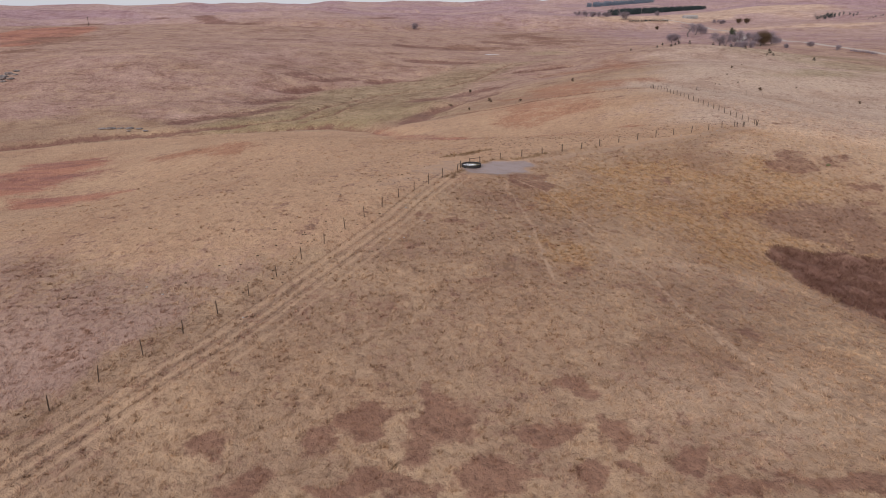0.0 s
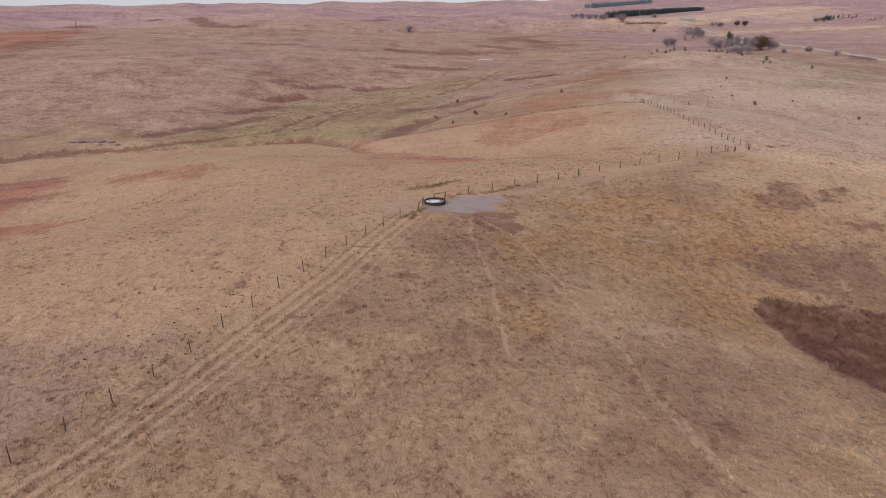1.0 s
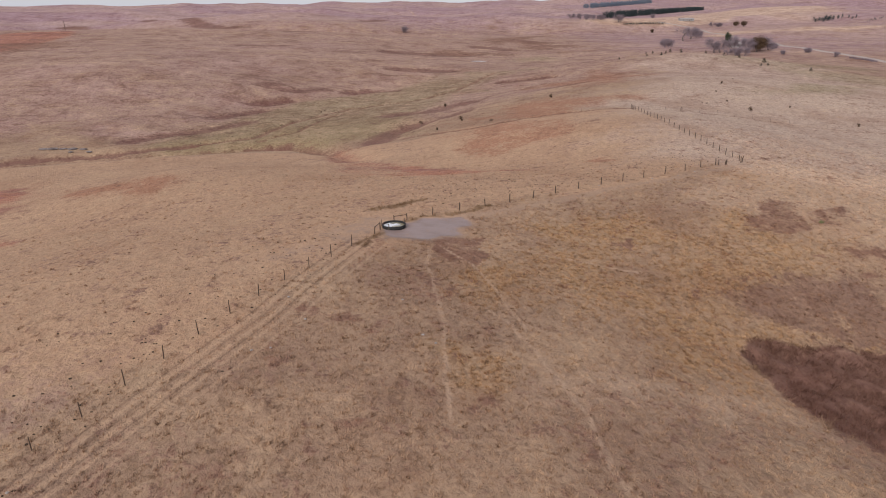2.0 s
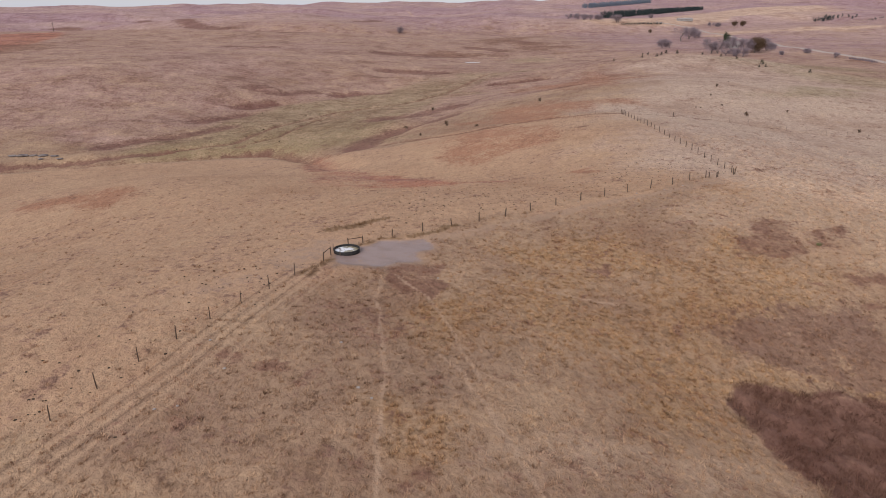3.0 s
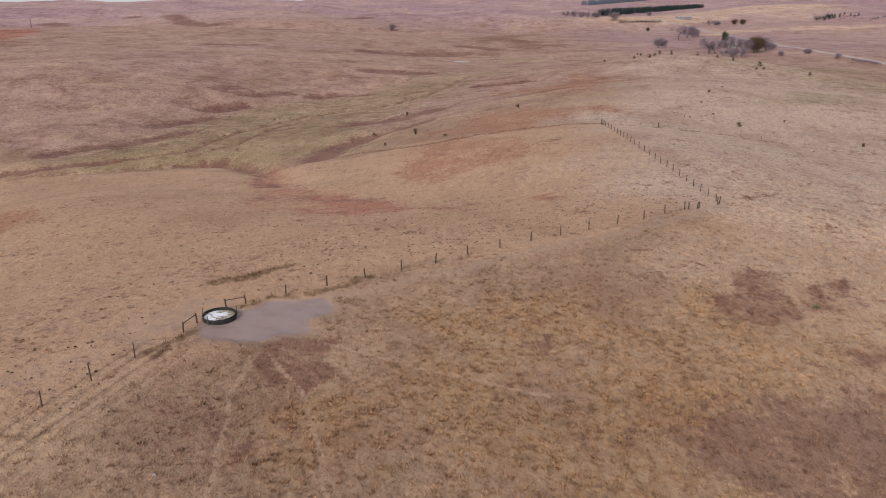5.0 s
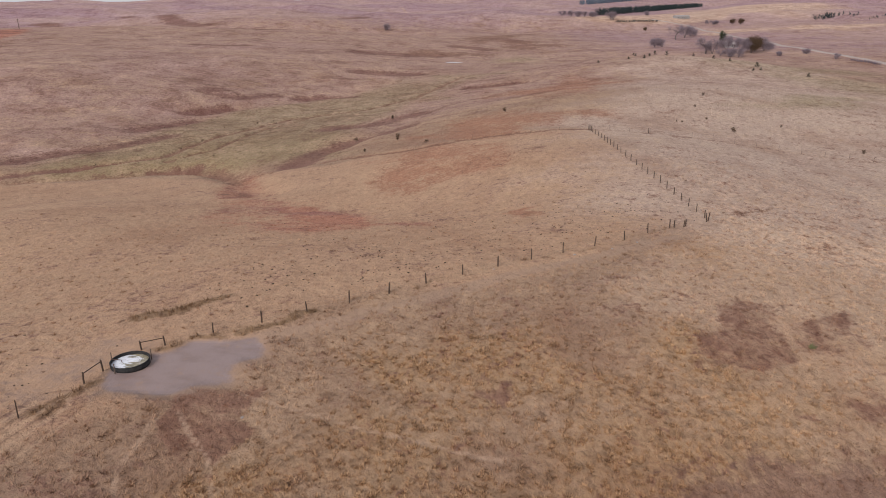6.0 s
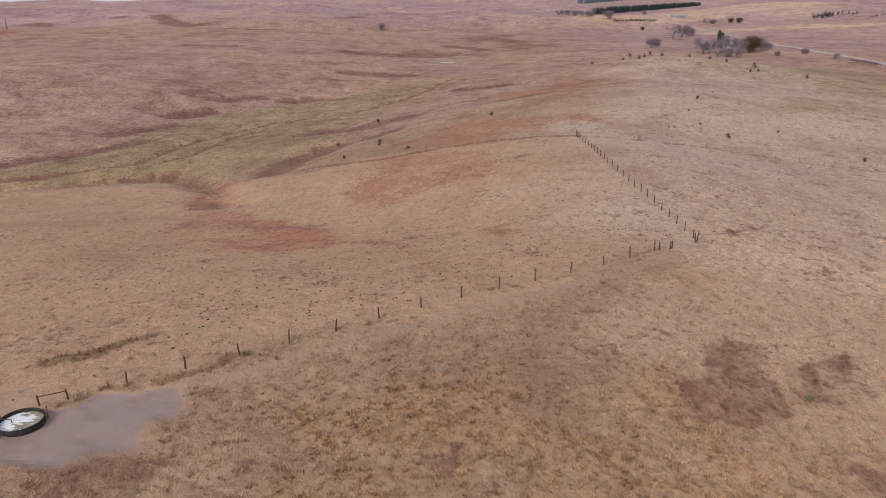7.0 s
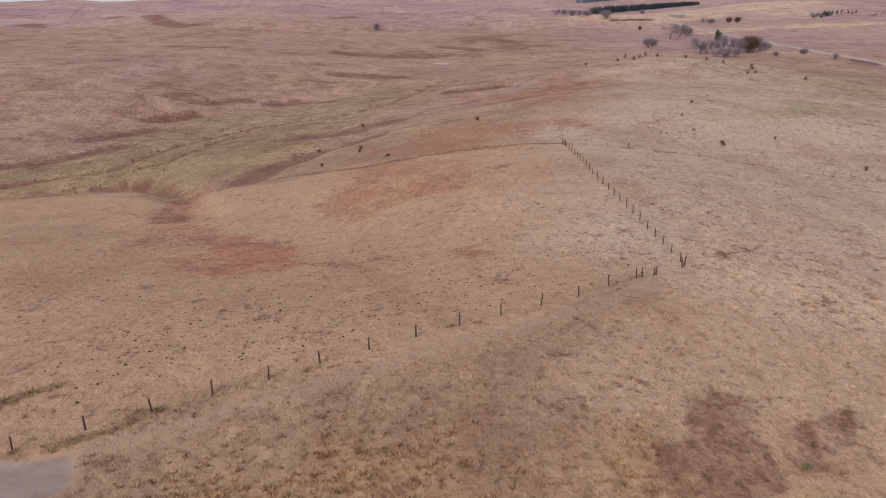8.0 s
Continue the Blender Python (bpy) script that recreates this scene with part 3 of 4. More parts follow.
RUT_E = [(16.2, 117.5), (19.8, 120.4), (24.5, 123.0), (28.4, 125.6), (33.3, 128.3), (38.8, 130.9), (44.7, 133.9), (52.3, 137.5), (60.8, 141.5), (70.4, 147.6)]
CREEK = [(-73.8, 275.6), (-64.5, 282.6), (-49.2, 293.1), (-42.1, 324.2), (-22.1, 368.0), (10.6, 386.2), (34.3, 415.1), (60.9, 474.1)]
CREEK2 = [(-46.6, 286.5), (-34.5, 301.0), (-26.7, 341.0), (-11.2, 371.4)]
# the bare wet pad below the tank, and the ground trodden by the herd beside it
PAD = [(8.4, 113.4), (9.2, 111.8), (10.4, 110.9), (12.0, 110.5), (14.1, 110.4), (15.6, 111.2), (16.6, 112.3), (17.4, 114.0), (18.2, 116.3), (18.9, 118.0), (18.2, 118.9), (16.3, 118.7), (13.9, 118.0), (12.3, 116.9), (10.7, 116.2)]
POACHED = [(7.0, 115.2), (5.5, 113.8), (3.2, 110.4), (1.3, 111.4), (1.4, 113.9), (4.5, 116.6), (5.4, 118.5), (7.5, 119.2), (9.4, 118.2), (9.9, 117.1)]
STRIP_A = [(17.2, 120.9), (18.8, 122.0), (20.7, 123.3), (24.0, 125.6)]
STRIP_B = [(6.1, 124.8), (8.3, 125.8), (10.2, 127.1), (11.9, 128.4), (13.7, 129.3)]
STRIP_C = [(4.9, 106.5), (6.1, 108.0), (7.3, 110.2), (8.1, 112.0), (8.7, 112.8)]
STRIP_D = [(10.3, 117.6), (12.0, 118.2)]
STRIP_E = [(12.9, 119.4), (15.5, 120.0)]
BANK_A = [(-1, 262), (5, 282), (13, 293), (23, 294), (28, 300)]
BANK_B = [(2, 328), (17, 323), (26, 336), (34, 336)]
BANK_C = [(-96, 290), (-87, 301), (-76, 307), (-67, 320), (-61, 332)]
BANK_D = [(-76, 345), (-70, 356), (-63, 369)]
BANK_E = [(-70, 384), (-55, 398)]
BANK_F = [(-69, 419), (-58, 417), (-49, 421), (-38, 433)]
BANK_G = [(-27, 432), (-15, 439), (0, 436)]
BANK_H = [(-1, 512), (16, 505), (32, 501)]
BANK_I = [(-8, 633), (21, 636), (46, 650)]
BANK_J = [(-49, 278), (-42, 279), (-34, 279)]
BANK_K = [(-148, 246), (-121, 261), (-96, 268), (-75, 277), (-61, 285)]
BANK_L = [(61, 423), (75, 419), (85, 416)]
BANKS_AT = ((BANK_A, 7.0, 1.15), (BANK_B, 8.0, 1.1), (BANK_C, 6.5, 0.95), (BANK_D, 6.0, 1.0), (BANK_E, 5.5, 0.95), (BANK_F, 7.0, 0.85), (BANK_G, 5.0, 1.1), (BANK_H, 9.0, 1.3), (BANK_I, 15.0, 1.3), (BANK_J, 3.0, 1.0), (BANK_K, 2.0, 1.0), (BANK_L, 5.5, 1.2))
# dark draws of the far hills
DRAW_A = [(-435, 1285), (-389, 1249), (-307, 1106), (-236, 972), (-222, 976)]
DRAW_B = [(-533, 1199), (-507, 1178), (-480, 1130)]
DRAW_C = [(-60, 1069), (-38, 1097)]
DRAW_D = [(111, 821), (126, 796), (139, 769)]
DRAW_E = [(132, 737), (161, 744)]
DRAW_F = [(71, 721), (95, 697)]
DRAW_G = [(45, 635), (68, 655)]
DRAW_H = [(-138, 793), (-114, 781), (-93, 794)]
DRAW_I = [(-130, 606), (-106, 607), (-89, 622)]
DRAWS_AT = ((DRAW_A, 16.0), (DRAW_B, 18.0), (DRAW_C, 12.0), (DRAW_D, 14.0), (DRAW_E, 10.0), (DRAW_F, 13.0), (DRAW_G, 9.0), (DRAW_H, 11.0), (DRAW_I, 4.5))
STUBBLE = [(293, 1090), (334, 1095), (410, 1156), (594, 1503), (720, 1700), (860, 1680), (833, 1532), (705, 1370), (653, 1411), (616, 1421), (471, 1181), (400, 1100), (365, 1092)]
HEADLAND = [(373, 907), (426, 953), (466, 951), (494, 924), (537, 917), (585, 920)]
FARLINE = [(309, 1067), (338, 1070), (371, 1081)]
SCARP = [(-7, 256), (2, 257), (14, 254), (25, 249), (31, 244), (37, 242), (47, 243), (58, 243), (66, 241)]
ROAD = [(322, 380), (322, 450), (326, 505), (332, 536), (334, 569), (340, 625), (379, 756), (391, 850), (396, 936), (409, 1030), (402, 1057), (388, 1072), (371, 1088), (362, 1096)]


def band(x, y, line, width, offset=0.0):
    """1 on a line (or on both lines at that distance from it), falling to 0 at the width."""
    d = near_line(x, y, line)
    return np.exp(-((d - offset) / width) ** 2)


def ruts(x, y, line, offsets, width):
    """Parallel wheel ruts at signed distances from a line."""
    v = np.zeros(x.shape)
    for k in offsets:
        side = []
        for i, (px, py) in enumerate(line):
            (ax, ay), (bx, by) = line[max(i - 1, 0)], line[min(i + 1, len(line) - 1)]
            n = math.hypot(bx - ax, by - ay)
            side.append((px + (by - ay) / n * k, py - (bx - ax) / n * k))
        v = np.maximum(v, band(x, y, side, width))
    return v


def side_of(x, y, line):
    """Signed distance to a line, positive on its right."""
    best, out = np.full(x.shape, 1e9), np.full(x.shape, 50.0)
    for (ax, ay), (bx, by) in zip(line, line[1:]):
        n2 = (bx - ax) ** 2 + (by - ay) ** 2
        t = np.clip(((x - ax) * (bx - ax) + (y - ay) * (by - ay)) / n2, 0, 1)
        dx, dy = x - ax - t * (bx - ax), y - ay - t * (by - ay)
        d = np.hypot(dx, dy)
        cross = (x - ax) * (by - ay) - (y - ay) * (bx - ax)
        nearer = d < best
        out = np.where(nearer, np.sign(cross) * d, out)
        best = np.minimum(best, d)
    return np.clip(out, -50, 50)


def ground_cover(x, y):
    """Where the ground is bare, dark, red or green, and how far it is raised or worn down."""
    f = {}
    wob = 0.6 * np.sin(x * 0.9 + np.sin(y * 0.7)) + 0.5 * np.sin(y * 1.1 + 2 * np.sin(x * 0.35))
    x0, y0 = x, y
    x, y = x + 0.5 * wob, y + 0.5 * np.sin(x * 0.8 + 1.3 * np.sin(y * 0.9))
    creek = np.maximum(band(x, y, CREEK, 2.2), band(x, y, CREEK2, 1.4))
    cow = np.maximum.reduce([band(x, y, COW1, 0.45), band(x, y, COW2, 0.45), 0.9 * band(x, y, TRAIL_F, 0.5)])
    bank = np.maximum.reduce([k * band(x, y, line, w) for line, w, k in BANKS_AT])
    draw = np.maximum.reduce([band(x, y, line, w) for line, w in DRAWS_AT])
    # the FENCE_CREST band paints the small terrace's shadow as dark ground
    f["dark"] = np.maximum.reduce([1.15 * blot(x, y, WEEDS_NEAR), 0.8 * blot(x, y, WEEDS_MID), 0.85 * blot(x, y, WEEDS_EAST), *[k * inside(x + 0.5 * wob, y + 0.4 * wob, m, w) for k, m, w in ((0.6, MAT_A, 1.2), (0.6, MAT_B, 1.2), (0.8, MAT_C, 0.6))], 0.8 * blot(x, y, FARDARK), 0.85 * creek, 0.42 * cow, 1.15 * band(x, y, SCARP, 1.3), 0.42 * inside(x, y, SCAR, 2.0), 0.95 * band(x, y, FENCE_CREST, 1.5), 0.65 * band(x, y, FENCE_CROSS, 1.0), 0.8 * band(x, y, FARLINE, 6.0), 0.7 * band(x, y, CUTS[0][2], 6.0)])
    f["bank"] = np.maximum.reduce([0.5 * blot(x, y, BANKS), bank, 1.1 * draw])
    f["red"] = np.maximum.reduce([0.42 * blot(x, y, RED), 0.5 * inside(x, y, RED_WASH, 3.5), 0.85 * inside(x, y, RED_CORE, 2.0), 0.7 * inside(x, y, RED_SHEET, 2.0), 0.55 * band(x, y, RED_TAIL, 1.6), 0.75 * inside(x, y, SCAR, 2.5), 1.5 * blot(x, y, RED_WEST), 1.2 * inside(x, y, RED_KNOLL, 5.0)])
    f["russet"] = np.maximum(0.95 * blot(x, y, RUSSET), 0.78 * inside(x, y, SCRUB, 4.0))
    f["hollow"] = inside(x, y, HOLLOW, 1.0)
    f["pale"] = np.maximum.reduce([blot(x, y, PALE), 1.8 * inside(x, y, STUBBLE, 25.0), 1.1 * band(x, y, HEADLAND, 12.0), 0.6 * inside(x, y, STRAWY, 8.0), 0.5 * blot(x, y, [(26.0, 47.5, 11.0, 6.0, 15), (35.0, 55.0, 9.0, 5.0, 30), (29.5, 77.3, 9.5, 4.0, 11), (40.2, 78.3, 6.2, 3.5, 17), (47.3, 78.2, 3.6, 2.0, 16)])])
    f["grazed"] = 0.7 * inside(x + 2.5 * np.sin(y * 0.21), y + 3.0 * np.sin(x * 0.17), GRAZED, 4.0)
    f["bleached"] = 0.75 * inside(x + 7 * np.sin(y * 0.07 + x * 0.03) + 4 * np.sin(y * 0.23 - x * 0.08), y + 4 * np.sin(x * 0.15 + y * 0.05), BLEACHED, 22.0)
    # haze painted by distance: mauve sets in past the near pasture
    f["mauve_haze"] = np.maximum.reduce([0.8 * blot(x, y, MAUVE_HAZE), 0.62 * smooth(262, 345, y + 6 * np.sin(x * 0.05)) * (1 - 0.5 * f["bleached"])])
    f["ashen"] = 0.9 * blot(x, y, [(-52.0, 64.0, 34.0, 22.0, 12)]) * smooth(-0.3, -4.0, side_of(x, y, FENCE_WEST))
    # the violet haze colour, stronger the farther the ground lies
    f["violet_haze"] = np.maximum(0.6 * smooth(440, 700, y) * smooth(110, 260, x), 0.85 * smooth(800, 1250, y))
    f["purple"] = 1.25 * blot(x, y, PURPLE)
    f["green"] = np.maximum(0.65 * blot(x, y, GREEN), 0.7 * inside(x, y, DRAW, 12.0) * smooth(540, 420, y))
    mud = inside(x + 0.7 * wob, y + 0.5 * wob, PAD, 1.5)
    worn_bare = np.maximum(0.58 * inside(x, y, POACHED, 2.2), 0.42 * blot(x, y, [(-3.5, 104.0, 8.0, 3.0, 62), (26.0, 123.4, 6.0, 1.3, 32), (21.0, 119.6, 3.5, 0.9, 34)]))
    f["dirt"] = np.maximum.reduce([0.97 * mud, worn_bare])
    f["tussock"] = 0.85 * blot(x, y, TUSSOCK)
    main = ruts(x0, y0, RUT, (-1.6, -0.1, 1.2, 2.7), 0.42)
    f["rut_side"] = side_of(x0, y0, RUT)
    east = 0.75 * ruts(x0, y0, RUT_E, (-0.8, 0.7), 0.35)
    trail = np.maximum.reduce([0.9 * band(x0 + 0.2 * wob, y0, t, 0.36) for t in (TRAIL_A, TRAIL_B, TRAIL_C, TRAIL_D, TRAIL_E)])
    f["trail_side"] = np.minimum.reduce([near_line(x0 + 0.2 * wob, y0, t) for t in (TRAIL_A, TRAIL_B, TRAIL_C, TRAIL_D, TRAIL_E)])
    f["track"] = np.maximum(east, 0.85 * band(x0, y0, RUT_E, 1.15))
    f["worn"] = np.maximum(main, trail)
    verge = np.maximum.reduce([0.3 * ruts(x0, y0, RUT_E, (0.0, -1.7), 0.45), 0.45 * cow, 0.4 * band(x, y, FENCE_NORTH, 0.5), 0.5 * band(x, y, FENCE_WEST, 0.55), 0.6 * band(x, y, FENCE_EAST, 0.6)])
    strip = np.maximum.reduce([band(x, y, s, w) for s, w in ((STRIP_A, 0.85), (STRIP_B, 1.2), (STRIP_C, 0.75), (STRIP_D, 0.75), (STRIP_E, 0.75))])
    f["rank"] = np.maximum(verge, 1.15 * strip)
    f["lift"] = -0.06 * np.maximum(main, east) - 0.06 * trail + 0.05 * verge - 0.12 * cow + 0.06 * strip - 0.9 * bank - 0.9 * creek - 0.5 * band(x, y, SCARP, 1.2)
    near = smooth(190, 120, np.hypot(x - 30, y - 95))
    f["lift"] = f["lift"] + np.random.RandomState(3).normal(0, 0.03, x.shape) * near * (1 - np.clip(2.2 * mud, 0, 1))
    middle = smooth(110, 190, np.hypot(x - 30, y - 95)) * smooth(900, 300, np.hypot(x - 30, y - 95))
    f["lift"] = f["lift"] + np.random.RandomState(4).normal(0, 0.05, x.shape) * middle
    f["lift"] = f["lift"] + (0.25 * np.sin(x * 0.8) * np.sin(y * 1.1 + x * 0.3) + 0.1 * np.sin(0.7 * x + 1.3 * y + 1.2 * np.sin(0.5 * x))) * f["hollow"]
    return f


def make_ground():
    xs, ys = axis(-3600, 3900, 0.42, -48, 100, 1.021), axis(-900, 4950, 0.42, 36, 175, 1.0145)
    x, y = np.meshgrid(xs, ys)
    z = land(x, y)
    fields = ground_cover(x, y)
    z = z + fields.pop("lift")
    nx, ny = len(xs), len(ys)
    me = bpy.data.meshes.new("ground")
    me.vertices.add(nx * ny)
    me.vertices.foreach_set("co", np.stack([x, y, z], -1).astype(np.float32).ravel())
    i = (np.arange(ny - 1)[:, None] * nx + np.arange(nx - 1)).ravel()
    quads = np.stack([i, i + 1, i + nx + 1, i + nx], 1).astype(np.int32)
    me.loops.add(quads.size)
    me.loops.foreach_set("vertex_index", quads.ravel())
    me.polygons.add(len(quads))
    me.polygons.foreach_set("loop_start", np.arange(0, quads.size, 4, dtype=np.int32))
    me.polygons.foreach_set("use_smooth", np.ones(len(quads), bool))
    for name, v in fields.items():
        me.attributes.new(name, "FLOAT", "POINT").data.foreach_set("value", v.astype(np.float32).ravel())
    me.update(calc_edges=True)
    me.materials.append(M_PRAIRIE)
    ob = new("ground", me)
    return tagged(ob, "rolling dry prairie of straw and russet grass", "grassland", kind="structure")


make_ground()


# ---- grass, weeds and litter ----
def tufts(name, x, y, cover, height, width, foot, count, splay, sweep, material, label, category, seed):
    """Tufts of grass as one mesh: count blades each, splayed outwards and swept to one side, in the cover's colours."""
    r = np.random.RandomState(seed)
    n = len(x) * count
    cx, cy = np.repeat(x, count), np.repeat(y, count)
    size = np.repeat(r.uniform(0.6, 1.4, len(x)), count)
    turn = r.uniform(0, 6.283, n)
    off = r.uniform(0.0, 1.0, n) ** 0.7 * foot * size
    bx, by = cx + off * np.cos(turn), cy + off * np.sin(turn)
    bz = land(bx, by) - 0.03
    h = height * size * r.uniform(0.6, 1.25, n)
    bent = np.repeat(radians(35) + r.normal(0, 1.5, len(x)), count)
    out, side = r.uniform(0.4, 1.2, n) * splay * h, r.uniform(0.5, 1.3, n) * sweep * h
    face = turn + r.normal(0, 0.7, n)
    w = width * size * r.uniform(0.7, 1.3, n)
    co = np.empty((n, 3, 3), np.float32)
    co[:, 0] = np.stack([bx - np.sin(face) * w, by + np.cos(face) * w, bz], 1)
    co[:, 1] = np.stack([bx + np.sin(face) * w, by - np.cos(face) * w, bz], 1)
    co[:, 2] = np.stack([bx + np.cos(turn) * out + np.cos(bent) * side, by + np.sin(turn) * out + np.sin(bent) * side, bz + h], 1)
    me = bpy.data.meshes.new(name)
    me.vertices.add(n * 3)
    me.vertices.foreach_set("co", co.ravel())
    me.loops.add(n * 3)
    me.loops.foreach_set("vertex_index", np.arange(n * 3, dtype=np.int32))
    me.polygons.add(n)
    me.polygons.foreach_set("loop_start", np.arange(0, n * 3, 3, dtype=np.int32))
    for field, v in cover.items():
        me.attributes.new(field, "FLOAT", "FACE").data.foreach_set("value", np.repeat(v, count).astype(np.float32))
    me.update(calc_edges=True)
    me.materials.append(material)
    return tagged(new(name, me), label, category, kind="stuff")


def sow(count, x0, x1, y0, y1, seed):
    """Random places, thinning out with distance from the flown-over slope."""
    r = np.random.RandomState(seed)
    x, y = r.uniform(x0, x1, count), r.uniform(y0, y1, count)
    clump = np.sin(x * 1.3 + 2 * np.sin(y * 0.6)) * np.sin(y * 1.1 + 1.5 * np.sin(x * 0.8))
    thin = smooth(130, 75, np.hypot((x - 26) * 0.85, y - 92)) * 0.95 + 0.03
    keep = r.uniform(0, 1, count) < (0.72 + 0.28 * clump) * thin
    return x[keep], y[keep], ground_cover(x[keep], y[keep]), r


def sow_grass():
    x, y, f, r = sow(330000, -62, 122, 36, 215, 11)
    f.pop("lift")
    bare = np.clip(np.maximum.reduce([f["dirt"] * 1.4, f["track"] * 0.9, f["worn"] * 0.8]), 0, 1)
    weedy = np.clip(np.maximum(f["dark"] * 1.6 - 0.3, f["hollow"]), 0, 1)
    grazed = np.clip(f["grazed"], 0, 0.7) / 0.7
    rich = np.clip((1 - 0.8 * np.clip(1.2 * f["purple"], 0, 1)) * f["tussock"] - weedy - f["worn"], 0, 1)

    def grow_where(chance, name, *rest):
        pick = r.uniform(0, 1, len(x)) < chance
        tufts(name, x[pick], y[pick], {k: v[pick] for k, v in f.items()}, *rest)

    grow_where(0.62 * (1 - bare) * (1 - weedy) * (1 - 0.5 * rich) * (1 - grazed), "dry_grass", 0.17, 0.036, 0.2, 9, 0.6, 0.6, M_TURF, "short straw-coloured dry grass in uneven tufts", "grass", 12)
    grow_where(0.06 * (1 - bare) * (1 - weedy) * (1 - 0.75 * grazed) * (1 - 0.7 * rich) * (1 - np.clip(f["ashen"], 0, 0.8)), "sere_grass", 0.16, 0.06, 0.2, 9, 0.8, 0.5, M_SERE, "scattered dark withered tufts among the straw", "grass", 19)
    grow_where(0.3 * grazed * (1 - bare), "cropped_grass", 0.08, 0.05, 0.18, 5, 0.6, 1.0, M_TURF, "close-grazed pale grass in small clumps", "grass", 18)
    grow_where(0.5 * rich * (1 - bare), "tussock_grass", 0.17, 0.05, 0.2, 26, 0.55, 0.25, M_BUNCH, "golden-brown bunch grass in rounded tussocks", "grass", 13)
    grow_where(np.clip(f["rank"] * 1.6 - 0.8 - f["worn"], 0, 0.7) * (1 - np.clip(f["dirt"], 0, 1)), "rank_grass", 0.42, 0.04, 0.2, 8, 0.4, 0.4, M_PRAIRIE, "tall dark unmown grass along the fence", "grass", 15)
    grow_where(0.5 * np.clip(f["dark"] - 0.25 - f["hollow"], 0, 0.8), "dark_weeds", 0.16, 0.04, 0.16, 6, 0.6, 0.4, M_TURF, "dead reddish-brown weeds in low dense patches", "weeds", 14)
    grow_where(0.7 * np.clip(f["hollow"], 0, 1), "hollow_weeds", 0.5, 0.04, 0.25, 8, 0.5, 0.5, M_PRAIRIE, "dense dark red-brown weeds filling a hollow", "weeds", 17)


def strew_dung():
    r = np.random.RandomState(21)
    verts, faces = [], []
    spots = []
    while len(spots) < 760:
        s = r.uniform(0, 1)
        if s < 0.68:
            t = r.uniform(0, 1)
            x, y = 12 + 62 * t + r.normal(0, 1.5), 123 + 31 * t + abs(r.normal(0, 14)) + 0.8
        elif s < 0.85:
            t = r.uniform(0, 1)
            x, y = 6 - 22 * t - abs(r.normal(0, 5)), 113 - 42 * t + r.normal(0, 5)
        else:
            x, y = r.uniform(-45, 75), r.uniform(60, 200)
            if (x - 6) * 0.88 - (y - 112) * 0.47 > 0 and y < 150:
                continue
        spots.append((x, y))
    for x, y in spots:
        z, rad, h = ground(x, y), r.uniform(0.05, 0.16), r.uniform(0.03, 0.07)
        a0, b = r.uniform(0, 6.28), len(verts)
        squash = r.uniform(0.6, 1.0)
        for ring, (rr, zz) in enumerate(((1.0, -0.02), (0.75, h * 0.8))):
            for k in range(7):
                a = a0 + 6.283 * k / 7
                q = rad * rr * r.uniform(0.85, 1.15)
                verts.append((x + q * math.cos(a), y + q * squash * math.sin(a), z + zz))
        verts.append((x, y, z + h))
        for k in range(7):
            m = (k + 1) % 7
            faces.append((b + k, b + m, b + 7 + m, b + 7 + k))
            faces.append((b + 7 + k, b + 7 + m, b + 14))
    me = mesh_from("dung_pats", verts, faces)
    me.materials.append(M_DUNG)
    tagged(new("dung_pats", me), "dark dried cattle dung scattered over the grass", "dung", kind="stuff")


sow_grass()
strew_dung()


def make_stone(x, y, size, seed):
    r = random.Random(seed)
    bm = bmesh.new()
    bmesh.ops.create_icosphere(bm, subdivisions=2, radius=size)
    for v in bm.verts:
        v.co *= r.uniform(0.8, 1.15)
        v.co.z *= 0.55
    me = bpy.data.meshes.new("stone")
    bm.to_mesh(me)
    bm.free()
    me.materials.append(M_STONE)
    ob = new("stone", me)
    ob.location = (x, y, ground(x, y) + size * 0.2)
    return tagged(ob, "small pale stone lying in dry grass", "stone", "stones in the pasture")


STONES = [(10.8, 91.2, 0.22), (14.1, 82.6, 0.20), (12.9, 84.0, 0.25), (-1.2, 90.9, 0.20), (-3.0, 80.8, 0.20), (-1.3, 81.2, 0.18), (1.2, 86.3, 0.22), (-28.3, 70.6, 0.22), (-26.1, 68.9, 0.20), (-30.0, 70.9, 0.20), (53.2, 139.9, 0.25), (58.2, 141.4, 0.20), (61.9, 143.4, 0.22), (42.9, 135.8, 0.20), (-16.8, 64.2, 0.20), (20.4, 107.2, 0.20)]
for k, (x, y, s) in enumerate(STONES):
    make_stone(x, y, 0.7 * s, k)


# ---- fences ----
def post_mesh(height, radius, seed):
    """A round, slightly crooked post with a worn top."""
    r = random.Random(seed)
    bm = bmesh.new()
    rings, sides = [], 8
    for k, h in enumerate((-0.3, 0.0, 0.45 * height, 0.85 * height, height)):
        cx, cy = r.gauss(0, 0.012) * k * 0.5, r.gauss(0, 0.012) * k * 0.5
        q = radius * (1.0 - 0.05 * k) * (0.8 if k == 4 else 1)
        rings.append([bm.verts.new((cx + q * math.cos(6.2832 * j / sides), cy + q * math.sin(6.2832 * j / sides), h + (r.uniform(-0.02, 0.02) if k == 4 else 0))) for j in range(sides)])
    for lo, hi in zip(rings, rings[1:]):
        for j in range(sides):
            bm.faces.new((lo[j], lo[(j + 1) % sides], hi[(j + 1) % sides], hi[j])).smooth = True
    bm.faces.new(rings[-1])
    me = bpy.data.meshes.new("post")
    bm.to_mesh(me)
